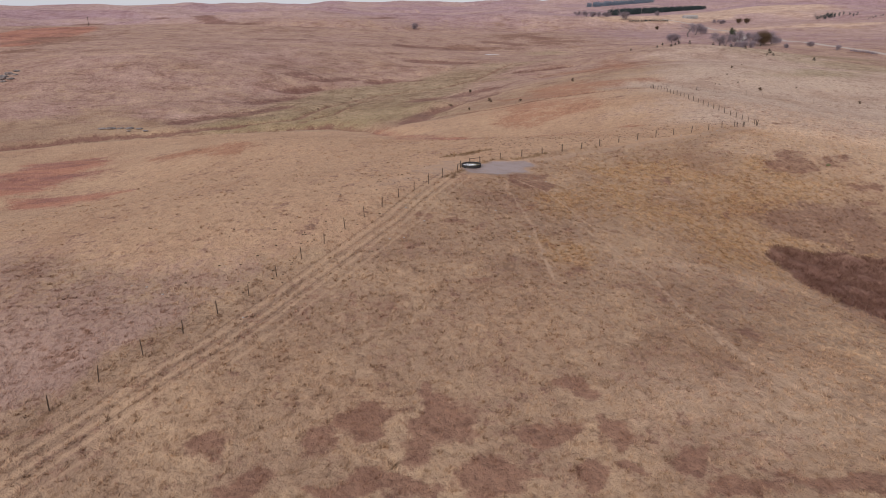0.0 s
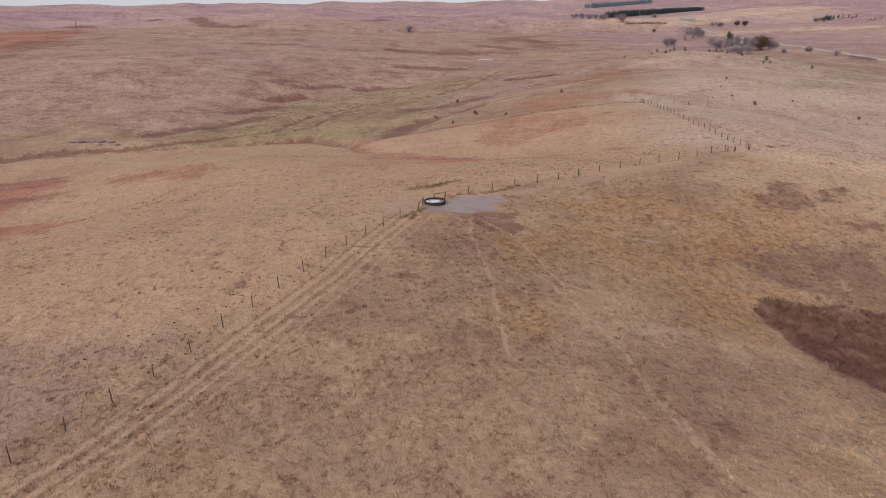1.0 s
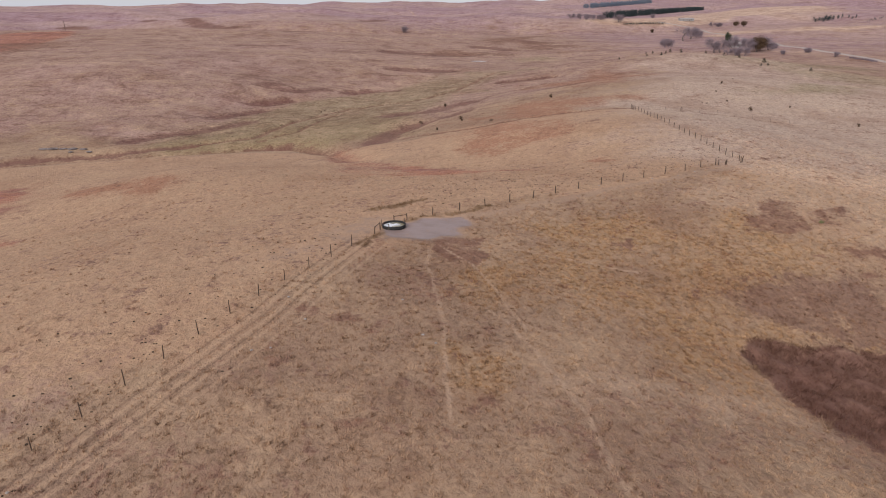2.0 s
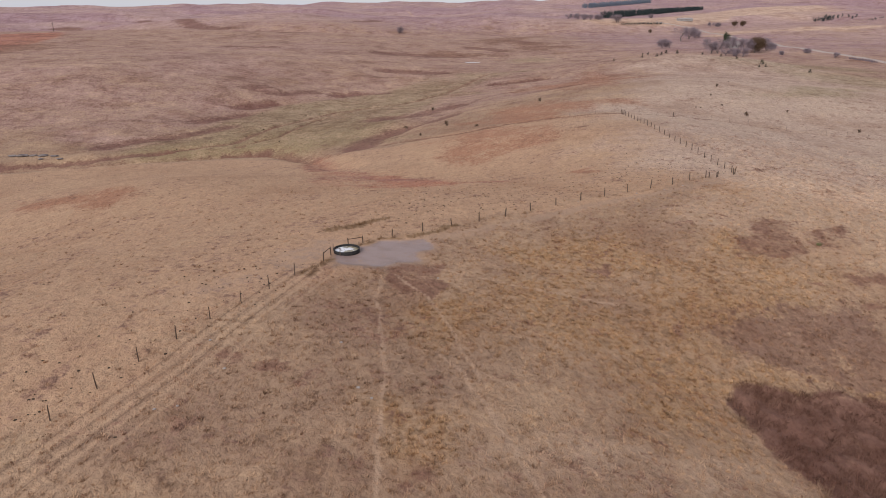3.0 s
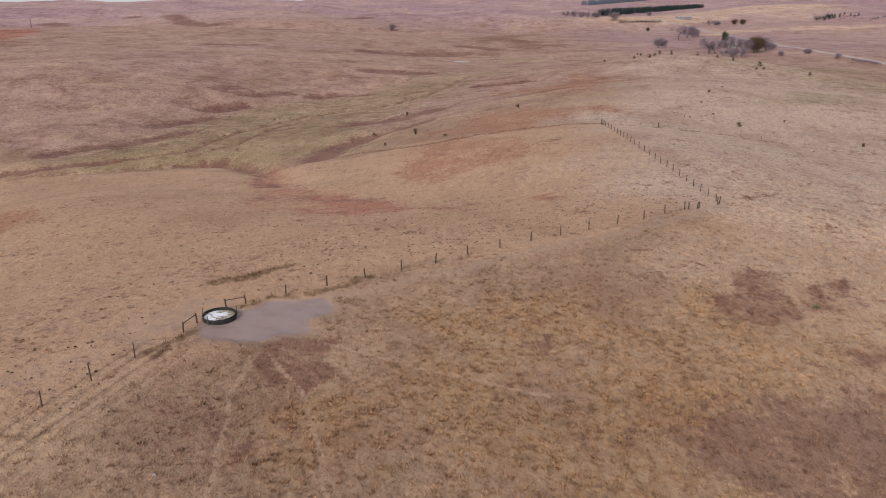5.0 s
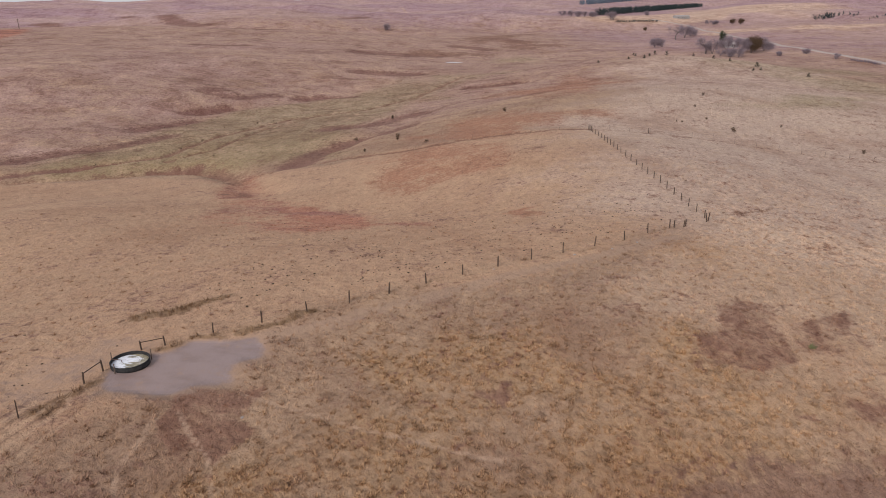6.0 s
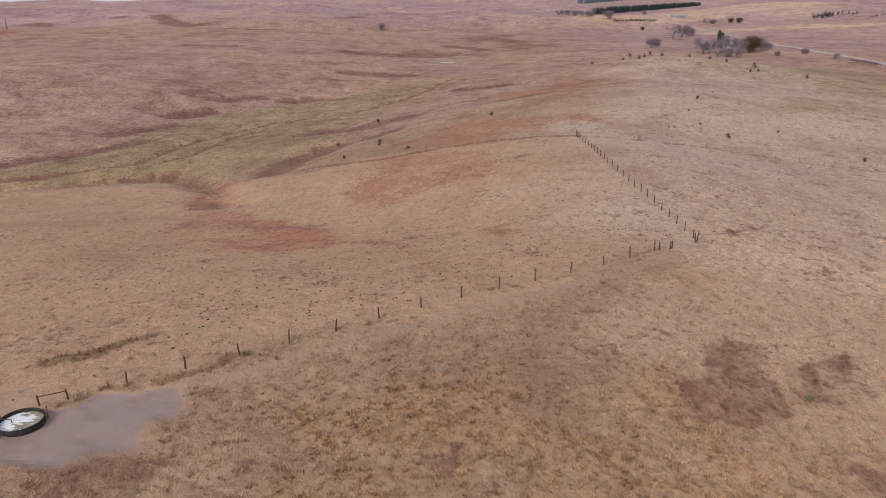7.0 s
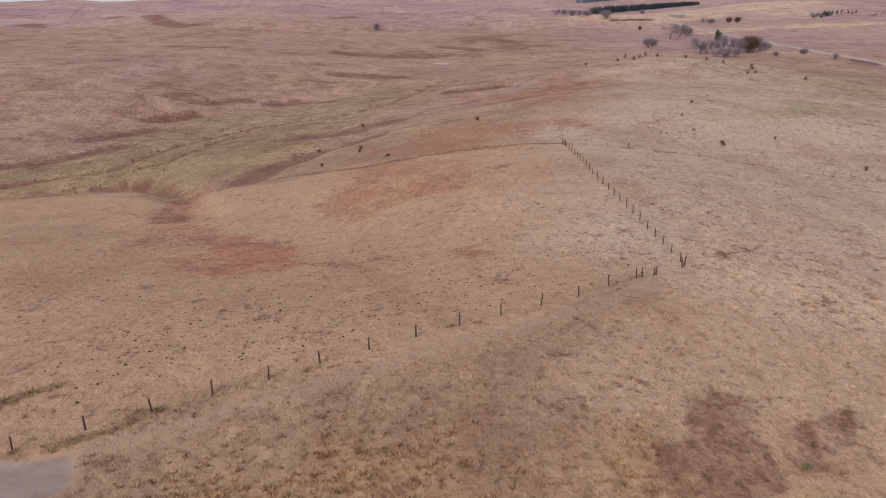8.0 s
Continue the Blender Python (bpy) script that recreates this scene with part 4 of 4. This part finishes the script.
    bm.free()
    me.materials.append(M_POST)
    return me


THIN_POSTS = [post_mesh(1.28 + 0.06 * k, 0.075 + 0.008 * (k % 3), k) for k in range(5)]
STOUT_POSTS = [post_mesh(1.18 + 0.08 * k, 0.085 + 0.01 * k, 30 + k) for k in range(3)]


def along(line, spacing):
    """Evenly spaced places on a polyline."""
    out, left = [], 0.0
    for (ax, ay), (bx, by) in zip(line, line[1:]):
        length = math.hypot(bx - ax, by - ay)
        s = left
        while s < length:
            out.append((ax + (bx - ax) * s / length, ay + (by - ay) * s / length))
            s += spacing
        left = s - length
    return out


def set_post(base, x, y, rnd, stout=False, lean=2.0):
    ob = part("corner_post" if stout else "post", rnd.choice(STOUT_POSTS if stout else THIN_POSTS), M_POST, base)
    bx, by, bz = base.location
    ob.location = (x - bx, y - by, ground(x, y) - bz)
    ob.rotation_euler = (radians(rnd.gauss(0, lean)), radians(rnd.gauss(0, lean)), rnd.uniform(0, 6.28))
    return ob


def set_rail(base, a, b, height, name="brace_rail"):
    bx, by, bz = base.location
    bm = bmesh.new()
    tube(bm, (a[0] - bx, a[1] - by, ground(*a) - bz + height), (b[0] - bx, b[1] - by, ground(*b) - bz + height), 0.045, 0.04, 8)
    return part(name, bm, M_POST, base)


def string_wires(base, spots, strands):
    bx, by, bz = base.location
    for s in range(strands):
        bm = bmesh.new()
        h = 0.35 + 0.26 * s
        pts = [(x - bx, y - by, ground(x, y) - bz + h) for x, y in spots]
        for p, q in zip(pts, pts[1:]):
            m = ((p[0] + q[0]) / 2, (p[1] + q[1]) / 2, (p[2] + q[2]) / 2 - 0.03)
            tube(bm, p, m, 0.004, 0.004, 3, False)
            tube(bm, m, q, 0.004, 0.004, 3, False)
        part("wire", bm, M_WIRE, base)


def make_fence(line, spacing, label, seed, strands=4, tall=1.0, thick=1.0):
    rnd = random.Random(seed)
    base = thing("wire_fence", (*line[0], ground(*line[0])), label, "fence", "wire fences of the pasture")
    spots = along(line, spacing)
    for x, y in spots:
        set_post(base, x, y, rnd).scale = (thick, thick, tall)
    string_wires(base, spots + [line[-1]], strands)
    return base, rnd


west, rnd = make_fence(FENCE_WEST, 4.32, "barbed wire fence on thin weathered wooden posts", 1, 4, 1.05, 0.68)
# braced end beside the tank
for p in ((6.8, 111.2), (7.4, 113.4)):
    set_post(west, *p, rnd, True).scale = (0.75, 0.75, 0.85)
set_rail(west, (6.8, 111.2), (7.4, 113.4), 0.95)
string_wires(west, [FENCE_WEST[-1], (6.8, 111.2)], 4)

east, rnd = make_fence(FENCE_EAST, 4.72, "barbed wire fence on dark wooden posts beside a track", 2, 4, 0.92)
for p in ((9.2, 117.3), (11.0, 118.2), (69.2, 150.6), (70.85, 151.4), GATE_END):
    set_post(east, *p, rnd, True).scale = (0.85, 0.85, 0.78)
set_rail(east, (9.2, 117.3), (11.0, 118.2), 0.78)
string_wires(east, [(11.0, 118.2), FENCE_EAST[0]], 4)
string_wires(east, [FENCE_EAST[-1], GATE_END], 4)

north, rnd = make_fence(FENCE_NORTH, 3.3, "barbed wire fence climbing a grassy slope", 3, 4, 0.92)
for p in (CORNER, (75.4, 154.8), FENCE_NORTH[-1], (76.9, 231.6)):
    set_post(north, *p, rnd, True)
make_fence(FENCE_CREST, 7.5, "barbed wire fence along the crest of a slope", 4, 3, 0.75, 0.45)
cross, rnd = make_fence(FENCE_CROSS, 4.9, "sparse barbed wire fence crossing the pasture", 5, 3, 0.95, 0.45)
set_post(cross, 90.7, 230.4, rnd, True)


# ---- the stock tank ----
def lathe(profile, sides=48, closed=True):
    """Turns a profile of (radius, height) about z."""
    bm = bmesh.new()
    rings = [[bm.verts.new((r * math.cos(6.2832 * k / sides), r * math.sin(6.2832 * k / sides), z)) for k in range(sides)] for r, z in profile]
    pairs = list(zip(rings, rings[1:])) + ([(rings[-1], rings[0])] if closed else [])
    for lo, hi in pairs:
        for k in range(sides):
            bm.faces.new((lo[k], lo[(k + 1) % sides], hi[(k + 1) % sides], hi[k])).smooth = True
    return bm


def make_tank():
    x, y = TANK
    z = ground(x, y)
    tank = thing("stock_tank", (x, y, z), "round black stock tank of murky, half-frozen water", "water tank")
    shell = part("wall", lathe([(1.52, -0.1), (1.6, -0.1), (1.62, 0.12), (1.605, 0.45), (1.565, 0.45), (1.545, 0.1)]), M_RUBBER, tank)
    part("rim", lathe([(1.555, 0.44), (1.61, 0.44), (1.632, 0.465), (1.61, 0.49), (1.56, 0.49), (1.54, 0.465)]), M_RUBBER, shell, "rounded black rubber rim")
    bm = bmesh.new()
    bmesh.ops.create_circle(bm, cap_ends=True, segments=48, radius=1.535)
    for v in bm.verts:
        v.co.z = 0.2
    part("water", bm, M_WATER, tank, "murky water skinned with white ice")
    for dx, dy, h in ((-0.65, -1.72, 1.0), (-1.72, 0.35, 1.0), (1.45, 0.95, 0.95)):
        bm = bmesh.new()
        tube(bm, (dx, dy, -0.2), (dx + 0.03, dy, h), 0.055, 0.045, 8)
        part("guard_post", bm, M_STAKE, tank)
    bm = bmesh.new()
    tube(bm, (-1.62, 0.1, 0.5), (-0.75, 0.05, 0.42), 0.028, 0.028, 8)
    tube(bm, (-0.75, 0.05, 0.42), (-0.72, 0.05, 0.16), 0.028, 0.028, 8)
    part("inlet_pipe", bm, M_STEEL, tank)


make_tank()


def make_pond(x, y, long, wide, turn):
    """A shallow frozen pond that lies in the valley floor."""
    bm = bmesh.new()
    r = random.Random(4)
    rim = []
    for k in range(28):
        a = 6.2832 * k / 28
        q = r.uniform(0.85, 1.1)
        u, v = q * long * math.cos(a), q * wide * math.sin(a)
        px, py = u * math.cos(turn) - v * math.sin(turn), u * math.sin(turn) + v * math.cos(turn)
        rim.append(bm.verts.new((px, py, ground(x + px, y + py) - ground(x, y) + 0.25)))
    bm.faces.new(rim)
    me = bpy.data.meshes.new("pond")
    bm.to_mesh(me)
    bm.free()
    me.materials.append(M_ICE)
    ob = new("pond", me)
    ob.location = (x, y, ground(x, y))
    tagged(ob, "small pond frozen white in the valley floor", "pond", kind="structure")


make_pond(61.5, 594, 7.5, 2.6, 0.5)


# ---- shrubs and trees ----
def leaf_cloud(r, centres, radius, count, size):
    """Many small leaf or twig triangles round some centres."""
    verts, faces = [], []
    for cx, cy, cz in centres:
        for _ in range(count):
            d = Vector((r.gauss(0, 1), r.gauss(0, 1), r.gauss(0, 0.85))) * radius * 0.55
            p = Vector((cx, cy, cz)) + d
            u = Vector((r.gauss(0, 1), r.gauss(0, 1), r.gauss(0, 1))).normalized() * size * r.uniform(0.6, 1.4)
            w = Vector((r.gauss(0, 1), r.gauss(0, 1), r.gauss(0, 1))).normalized() * size * r.uniform(0.25, 0.7)
            b = len(verts)
            verts += [p - u * 0.5, p + u * 0.5, p + w]
            faces.append((b, b + 1, b + 2))
    return verts, faces


def grow(bm, r, a, direction, length, radius, depth, tips):
    """A limb that forks into thinner ones."""
    b = a + direction * length
    tube(bm, a, b, radius, radius * 0.62, 5 if depth else 6, False)
    if depth == 0:
        tips.append(b)
        return
    tips.append(b)
    for _ in range(r.choice((2, 3, 3))):
        d = (direction + Vector((r.gauss(0, 0.55), r.gauss(0, 0.55), r.gauss(0.08, 0.35)))).normalized()
        grow(bm, r, b, d, length * r.uniform(0.6, 0.85), radius * 0.58, depth - 1, tips)


def tree_meshes(seed, height, spread, leaf, count, size, depth=3):
    r = random.Random(seed)
    bm, tips = bmesh.new(), []
    stems = r.choice((1, 1, 2, 3))
    for _ in range(stems):
        d = Vector((r.gauss(0, 0.12 * stems), r.gauss(0, 0.12 * stems), 1)).normalized()
        grow(bm, r, Vector((r.gauss(0, 0.1), r.gauss(0, 0.1), -0.2)), d, height * 0.2, height * 0.02, depth, tips)
    top = max(t.z for t in tips)
    k = height / top
    wide = max(max(abs(t.x), abs(t.y)) for t in tips)
    s = spread / max(wide, 0.1)
    for v in bm.verts:
        v.co = Vector((v.co.x * s, v.co.y * s, v.co.z * k))
    trunk = bpy.data.meshes.new("trunk")
    bm.to_mesh(trunk)
    bm.free()
    trunk.materials.append(M_BARK)
    cloud = [(t.x * s, t.y * s, t.z * k) for t in tips if t.z * k > height * 0.12]
    cloud += [(p[0] * 0.85, p[1] * 0.85, p[2] * r.uniform(0.45, 0.75)) for p in cloud[::2]]
    verts, faces = leaf_cloud(r, cloud, spread * 0.3, count, size)
    crown = mesh_from("crown", verts, faces)
    crown.materials.append(leaf)
    return trunk, crown


def make_tree(x, y, meshes, scale, label, category, group, turn=0.0, name="tree"):
    t = thing(name, (x, y, ground(x, y)), label, category, group)
    t.matrix_world = pose(x, y, ground(x, y), 0, 0, turn) @ Matrix.Scale(scale, 4)
    part("trunk", meshes[0], M_BARK, t)
    part("crown", meshes[1], M_TWIG, t)
    return t


def cone_tree(seed, height, width, leaf):
    """A small conifer: a trunk and whorls of needle sprays."""
    r = random.Random(seed)
    bm = bmesh.new()
    tube(bm, (0, 0, -0.2), (0, 0, height * 0.9), height * 0.035, height * 0.01, 6)
    trunk = bpy.data.meshes.new("trunk")
    bm.to_mesh(trunk)
    bm.free()
    trunk.materials.append(M_BARK)
    centres = []
    for _ in range(34):
        h = r.uniform(0.12, 0.98)
        a, q = r.uniform(0, 6.28), width * (1 - h) ** 0.7 * r.uniform(0.35, 0.95)
        centres.append((q * math.cos(a), q * math.sin(a), h * height))
    verts, faces = leaf_cloud(r, centres, width * 0.42, 26, width * 0.16)
    crown = mesh_from("crown", verts, faces)
    crown.materials.append(leaf)
    return trunk, crown


BARE = [tree_meshes(40 + k, 9.0, 5.8, M_TWIG, 45, 0.3, 4) for k in range(3)]
BRUSH = [tree_meshes(50 + k, 5.0, 4.6, M_TWIG, 110, 0.3, 3) for k in range(2)]
AUTUMN = [tree_meshes(60, 8.5, 5.6, M_LEAF_DRY, 46, 0.36, 4)]
LEAFY = [tree_meshes(64, 9.5, 3.6, M_GREEN, 70, 0.42)]
CEDAR = [cone_tree(70 + k, 2.0, 1.15, M_CEDAR) for k in range(3)]
SHRUB = [tree_meshes(90 + k, 0.85, 0.9, M_LEAF_DRY, 30, 0.16, 2) for k in range(2)]


SHRUBS = [(25.2, 332.7, 1.10), (14.0, 292.9, 0.90), (27.3, 276.0, 1.00), (27.6, 269.9, 0.80), (18.9, 258.4, 0.70), (36.7, 251.4, 0.70), (62.7, 284.6, 1.00), (116.0, 238.3, 1.00), (124.2, 282.9, 0.80), (113.2, 251.5, 0.50), (130.5, 244.7, 0.50), (104.9, 247.3, 0.40), (138.8, 219.4, 0.80), (-43.5, 317.0, 0.60), (-31.8, 357.0, 0.60), (-23.9, 356.0, 0.50), (-27.0, 364.5, 0.50), (115.1, 265.8, 0.50), (-77.7, 326.2, 0.38), (-71.1, 338.6, 0.38), (-67.4, 347.5, 0.38), (-61.5, 357.7, 0.38), (-54.4, 370.1, 0.38), (-57.9, 293.5, 0.38), (-47.0, 303.4, 0.38), (-32.2, 288.6, 0.38), (-66.5, 280.0, 0.38), (-31.3, 320.9, 0.38), (-31.5, 364.5, 0.38), (-43.7, 349.1, 0.38), (104.2, 248.2, 0.38), (135.3, 298.7, 0.38)]
CEDARS = [(199.9, 408.9, 1.50), (191.3, 393.7, 0.90), (196.8, 397.8, 0.90), (189.7, 437.3, 1.00), (193.9, 426.6, 1.00), (213.3, 385.3, 1.10), (145.0, 437.9, 0.90), (152.6, 451.7, 1.00), (152.1, 434.2, 1.10), (157.3, 442.2, 1.00), (129.3, 438.5, 0.90), (166.8, 443.8, 1.30), (164.8, 456.8, 1.30), (181.5, 444.1, 1.00), (199.0, 611.0, 1.00)]
for k, (x, y, s) in enumerate(SHRUBS):
    make_tree(x, y, SHRUB[k % 2], 1.3 * s, "low dark leafless shrub on the open slope", "shrub", "shrubs of the pasture", 47 * k, "shrub")
for k, (x, y, s) in enumerate(CEDARS):
    make_tree(x, y, CEDAR[k % 3], 0.8 * s, "small dark rust-green cedar on the ridge", "cedar", "young cedars on the ridge", 71 * k, "cedar")
bm = bmesh.new()
rnd = random.Random(9)
for _ in range(90):
    a, q = rnd.uniform(0, 6.283), rnd.uniform(0.0, 0.3)
    x, y = q * math.cos(a), q * math.sin(a)
    tube(bm, (x, y, 0.0), (x * 1.6 + rnd.gauss(0, 0.06), y * 1.6 + rnd.gauss(0, 0.06), rnd.uniform(0.18, 0.42)), 0.03, 0.004, 3, False)
tuft = new("weed_tuft", bpy.data.meshes.new("weed_tuft"))
bm.to_mesh(tuft.data)
bm.free()
tuft.data.materials.append(M_TUFT)
tuft.location = (70.9, 117.5, ground(70.9, 117.5))
tagged(tuft, "fresh green weed tuft beside a dead brown patch", "weed")
BARE_AT = [(236, 675, 0.70), (243, 677, 0.60), (305, 819, 1.25), (328, 860, 1.15), (346, 891, 1.00), (249, 599, 1.05), (254, 597, 0.80), (275, 621, 1.00), (276, 610, 0.90), (274, 595, 0.90), (300, 613, 0.90), (303, 1079, 1.00), (307, 1081, 0.90), (-4, 985, 0.75)]
BRUSH_AT = [(254, 569, 0.90), (259, 561, 1.00), (311, 628, 0.80), (251, 574, 0.70), (291, 568, 0.50), (313, 537, 0.60), (317, 581, 0.60), (436, 1071, 0.90), (447, 1074, 0.90), (256, 1117, 1.30), (263, 1114, 1.20), (274, 1110, 1.20), (285, 1111, 1.20), (246, 1131, 1.20), (383, 1171, 1.00)]
AUTUMN_AT = [(281, 592, 1.15), (290, 605, 1.20), (332, 1011, 0.55), (477, 1084, 0.80), (487, 1083, 0.85)]
LEAFY_AT = [(325, 755, 1.25)]
for k, (x, y, s) in enumerate(BARE_AT):
    make_tree(x, y, BARE[k % 3], 1.2 * s, "bare grey cottonwood with a wide twiggy crown", "tree", "trees of the farmstead and valley", 53 * k)
for k, (x, y, s) in enumerate(BRUSH_AT):
    make_tree(x, y, BRUSH[k % 2], 1.15 * s, "leafless grey-brown thicket in the valley", "bush", "thickets of the valley", 37 * k, "bush")
for k, (x, y, s) in enumerate(AUTUMN_AT):
    make_tree(x, y, AUTUMN[0], 1.1 * s, "tree with dry brown autumn leaves", "tree", "trees of the farmstead and valley", 61 * k)
for k, (x, y, s) in enumerate(LEAFY_AT):
    make_tree(x, y, LEAFY[0], 1.0 * s, "tree still in dull green leaf beside the farmhouse", "tree", "trees of the farmstead and valley", 29 * k)


def make_windbreak(a, b, count, seed, label, tall=1.0, leaf=None):
    """A row of trees or brush, far off, as one mass."""
    r = random.Random(seed)
    verts, faces = [], []
    for k in range(count):
        t = (k + r.uniform(-0.3, 0.3)) / count
        x, y = a[0] + (b[0] - a[0]) * t + r.gauss(0, 7 * tall), a[1] + (b[1] - a[1]) * t + r.gauss(0, 14 * tall)
        z, h, w = ground(x, y), tall * r.uniform(7.5, 13.0), tall * r.uniform(3.4, 4.6)
        centres = [(x + r.gauss(0, w * 0.4) * (1 - q), y + r.gauss(0, w * 0.4) * (1 - q), z + h * q) for q in (0.15, 0.3, 0.45, 0.6, 0.75, 0.92)]
        v, f = leaf_cloud(r, centres, w * 0.7, 26, 1.7 * tall)
        f = [tuple(i + len(verts) for i in t3) for t3 in f]
        verts += v
        faces += f
    me = mesh_from("windbreak", verts, faces)
    me.materials.append(leaf or M_PINE)
    tagged(new("windbreak", me), label, "trees", kind="stuff")


make_windbreak((318, 1194), (950, 2460), 520, 5, "dark green planted row of pines on a far field", 0.85)
make_windbreak((631, 1142), (656, 1157), 24, 6, "short dark row of evergreens on a distant hill", 0.5)
make_windbreak((663, 1156), (686, 1144), 7, 7, "broken row of evergreens on a distant hill", 0.5)
make_windbreak((656, 1060), (698, 1088), 10, 8, "scattered far evergreens on a rise", 0.25)
make_windbreak((309, 1067), (371, 1081), 130, 10, "low dark hedge beside the far road", 0.16, M_PINE)
make_windbreak((321, 531), (319, 499), 110, 11, "low dark brush along the roadside", 0.11, M_TWIG)
make_windbreak((540, 2311), (952, 3011), 300, 9, "blue-grey belt of far woods along a valley", 1.1, M_HAZED_WOODS)


# ---- the road ----
def make_road(line, width):
    """A low gravel embankment with a crown, following the land."""
    pts = along(line, 6.0)
    verts, faces = [], []
    for i, (x, y) in enumerate(pts):
        (ax, ay), (bx, by) = pts[max(i - 1, 0)], pts[min(i + 1, len(pts) - 1)]
        n = math.hypot(bx - ax, by - ay)
        nx, ny = (by - ay) / n, -(bx - ax) / n
        z = ground(x, y)
        for off, lift in ((-width, -0.8), (-width * 0.55, 0.45), (0, 0.6), (width * 0.55, 0.45), (width, -0.8)):
            verts.append((x + nx * off, y + ny * off, z + lift))
    for i in range(len(pts) - 1):
        for k in range(4):
            q = i * 5 + k
            faces.append((q, q + 1, q + 6, q + 5))
    me = mesh_from("road", verts, faces)
    me.materials.append(M_GRAVEL)
    tagged(new("road", me), "pale gravel country road along the valley", "road", kind="structure")


make_road(ROAD, 3.6)


# ---- farmstead and other marks in the distance ----
def box(bm, x0, x1, y0, y1, z0, z1):
    bmesh.ops.create_cube(bm, size=1.0, matrix=Matrix.Translation(((x0 + x1) / 2, (y0 + y1) / 2, (z0 + z1) / 2)) @ Matrix.Diagonal((x1 - x0, y1 - y0, z1 - z0, 1)))


def make_house(x, y, length, width, wall, rise, turn, label):
    h = thing("farmhouse", (x, y, ground(x, y) - 0.2), label, "house", "", turn)
    bm = bmesh.new()
    box(bm, -length / 2, length / 2, -width / 2, width / 2, 0, wall)
    for sx in (-1, 1):
        bm.faces.new([bm.verts.new((sx * length / 2, -width / 2, wall)), bm.verts.new((sx * length / 2, width / 2, wall)), bm.verts.new((sx * length / 2, 0, wall + rise))])
    part("wall", bm, M_WALL, h)
    bm = bmesh.new()
    o = 0.4
    for lift in (0.0, 0.15):
        for sy in (-1, 1):
            q = [(-length / 2 - o, sy * (width / 2 + o), wall - 0.15 + lift), (length / 2 + o, sy * (width / 2 + o), wall - 0.15 + lift), (length / 2 + o, 0, wall + rise + lift), (-length / 2 - o, 0, wall + rise + lift)]
            bm.faces.new([bm.verts.new(p) for p in q])
    part("roof", bm, M_ROOF, h, "grey pitched roof")
    for k in range(3):
        bm = bmesh.new()
        cx = (k - 1) * length * 0.3
        for x0, x1, z0, z1 in ((-0.58, -0.5, 0.92, 2.38), (0.5, 0.58, 0.92, 2.38), (-0.5, 0.5, 0.92, 1.0), (-0.5, 0.5, 2.3, 2.38), (-0.5, 0.5, 1.62, 1.68)):
            box(bm, cx + x0, cx + x1, -width / 2 - 0.07, -width / 2 + 0.03, z0, z1)
        frame_part = part("window", bm, M_WALL, h)
        bm = bmesh.new()
        box(bm, cx - 0.5, cx + 0.5, -width / 2 - 0.03, -width / 2 + 0.01, 1.0, 2.3)
        part("pane", bm, M_GLASS, frame_part)
    bm = bmesh.new()
    box(bm, length * 0.13, length * 0.13 + 1.0, -width / 2 - 0.06, -width / 2 + 0.06, 0.2, 2.25)
    part("door", bm, M_POST, h)


make_house(294, 661, 11, 7, 3.2, 2.4, 12, "pale farmhouse with a grey roof among bare trees")
make_house(419, 1128, 22, 8, 3.0, 1.6, 8, "long pale farm shed beside the distant road")


def make_pole(x, y, h):
    p = thing("utility_pole", (x, y, ground(x, y)), "lone dark wooden pole on a far hillside", "pole")
    bm = bmesh.new()
    tube(bm, (0, 0, -0.5), (0, 0, h), 0.28, 0.2, 8)
    part("pole", bm, M_POST, p)
    bm = bmesh.new()
    box(bm, -0.9, 0.9, -0.08, 0.08, h - 0.9, h - 0.7)
    part("crossarm", bm, M_POST, p)


make_pole(-311, 718, 8.5)
OUTCROP = [(-211, 377, 2.3), (-206, 376, 1.6), (-213, 383, 2.0), (-214, 390, 1.8), (-213, 396, 1.5), (-207, 371, 1.3), (-209, 387, 1.2)]
LEDGE = [(-120, 275, 1.3), (-116.5, 274.6, 1.6), (-113, 274.8, 1.2), (-109.5, 274.2, 1.5), (-105.5, 273.6, 1.2), (-102, 270, 0.9), (-108, 269.5, 0.8)]
for k, (x, y, s) in enumerate(OUTCROP + LEDGE):
    rock = make_stone(x, y, s, 200 + k)
    rock.name = "rock"
    rock.scale = (1.25, 1.0, 0.8 if k < len(OUTCROP) else 0.45)
    rock.data.materials[0] = M_ROCK
    if k < len(OUTCROP):
        tagged(rock, "grey rock of an outcrop in a hillside", "rock", "rocks of the outcrop")
    else:
        tagged(rock, "low grey rock of a ledge beside the creek", "rock", "rocks of the creek ledge")
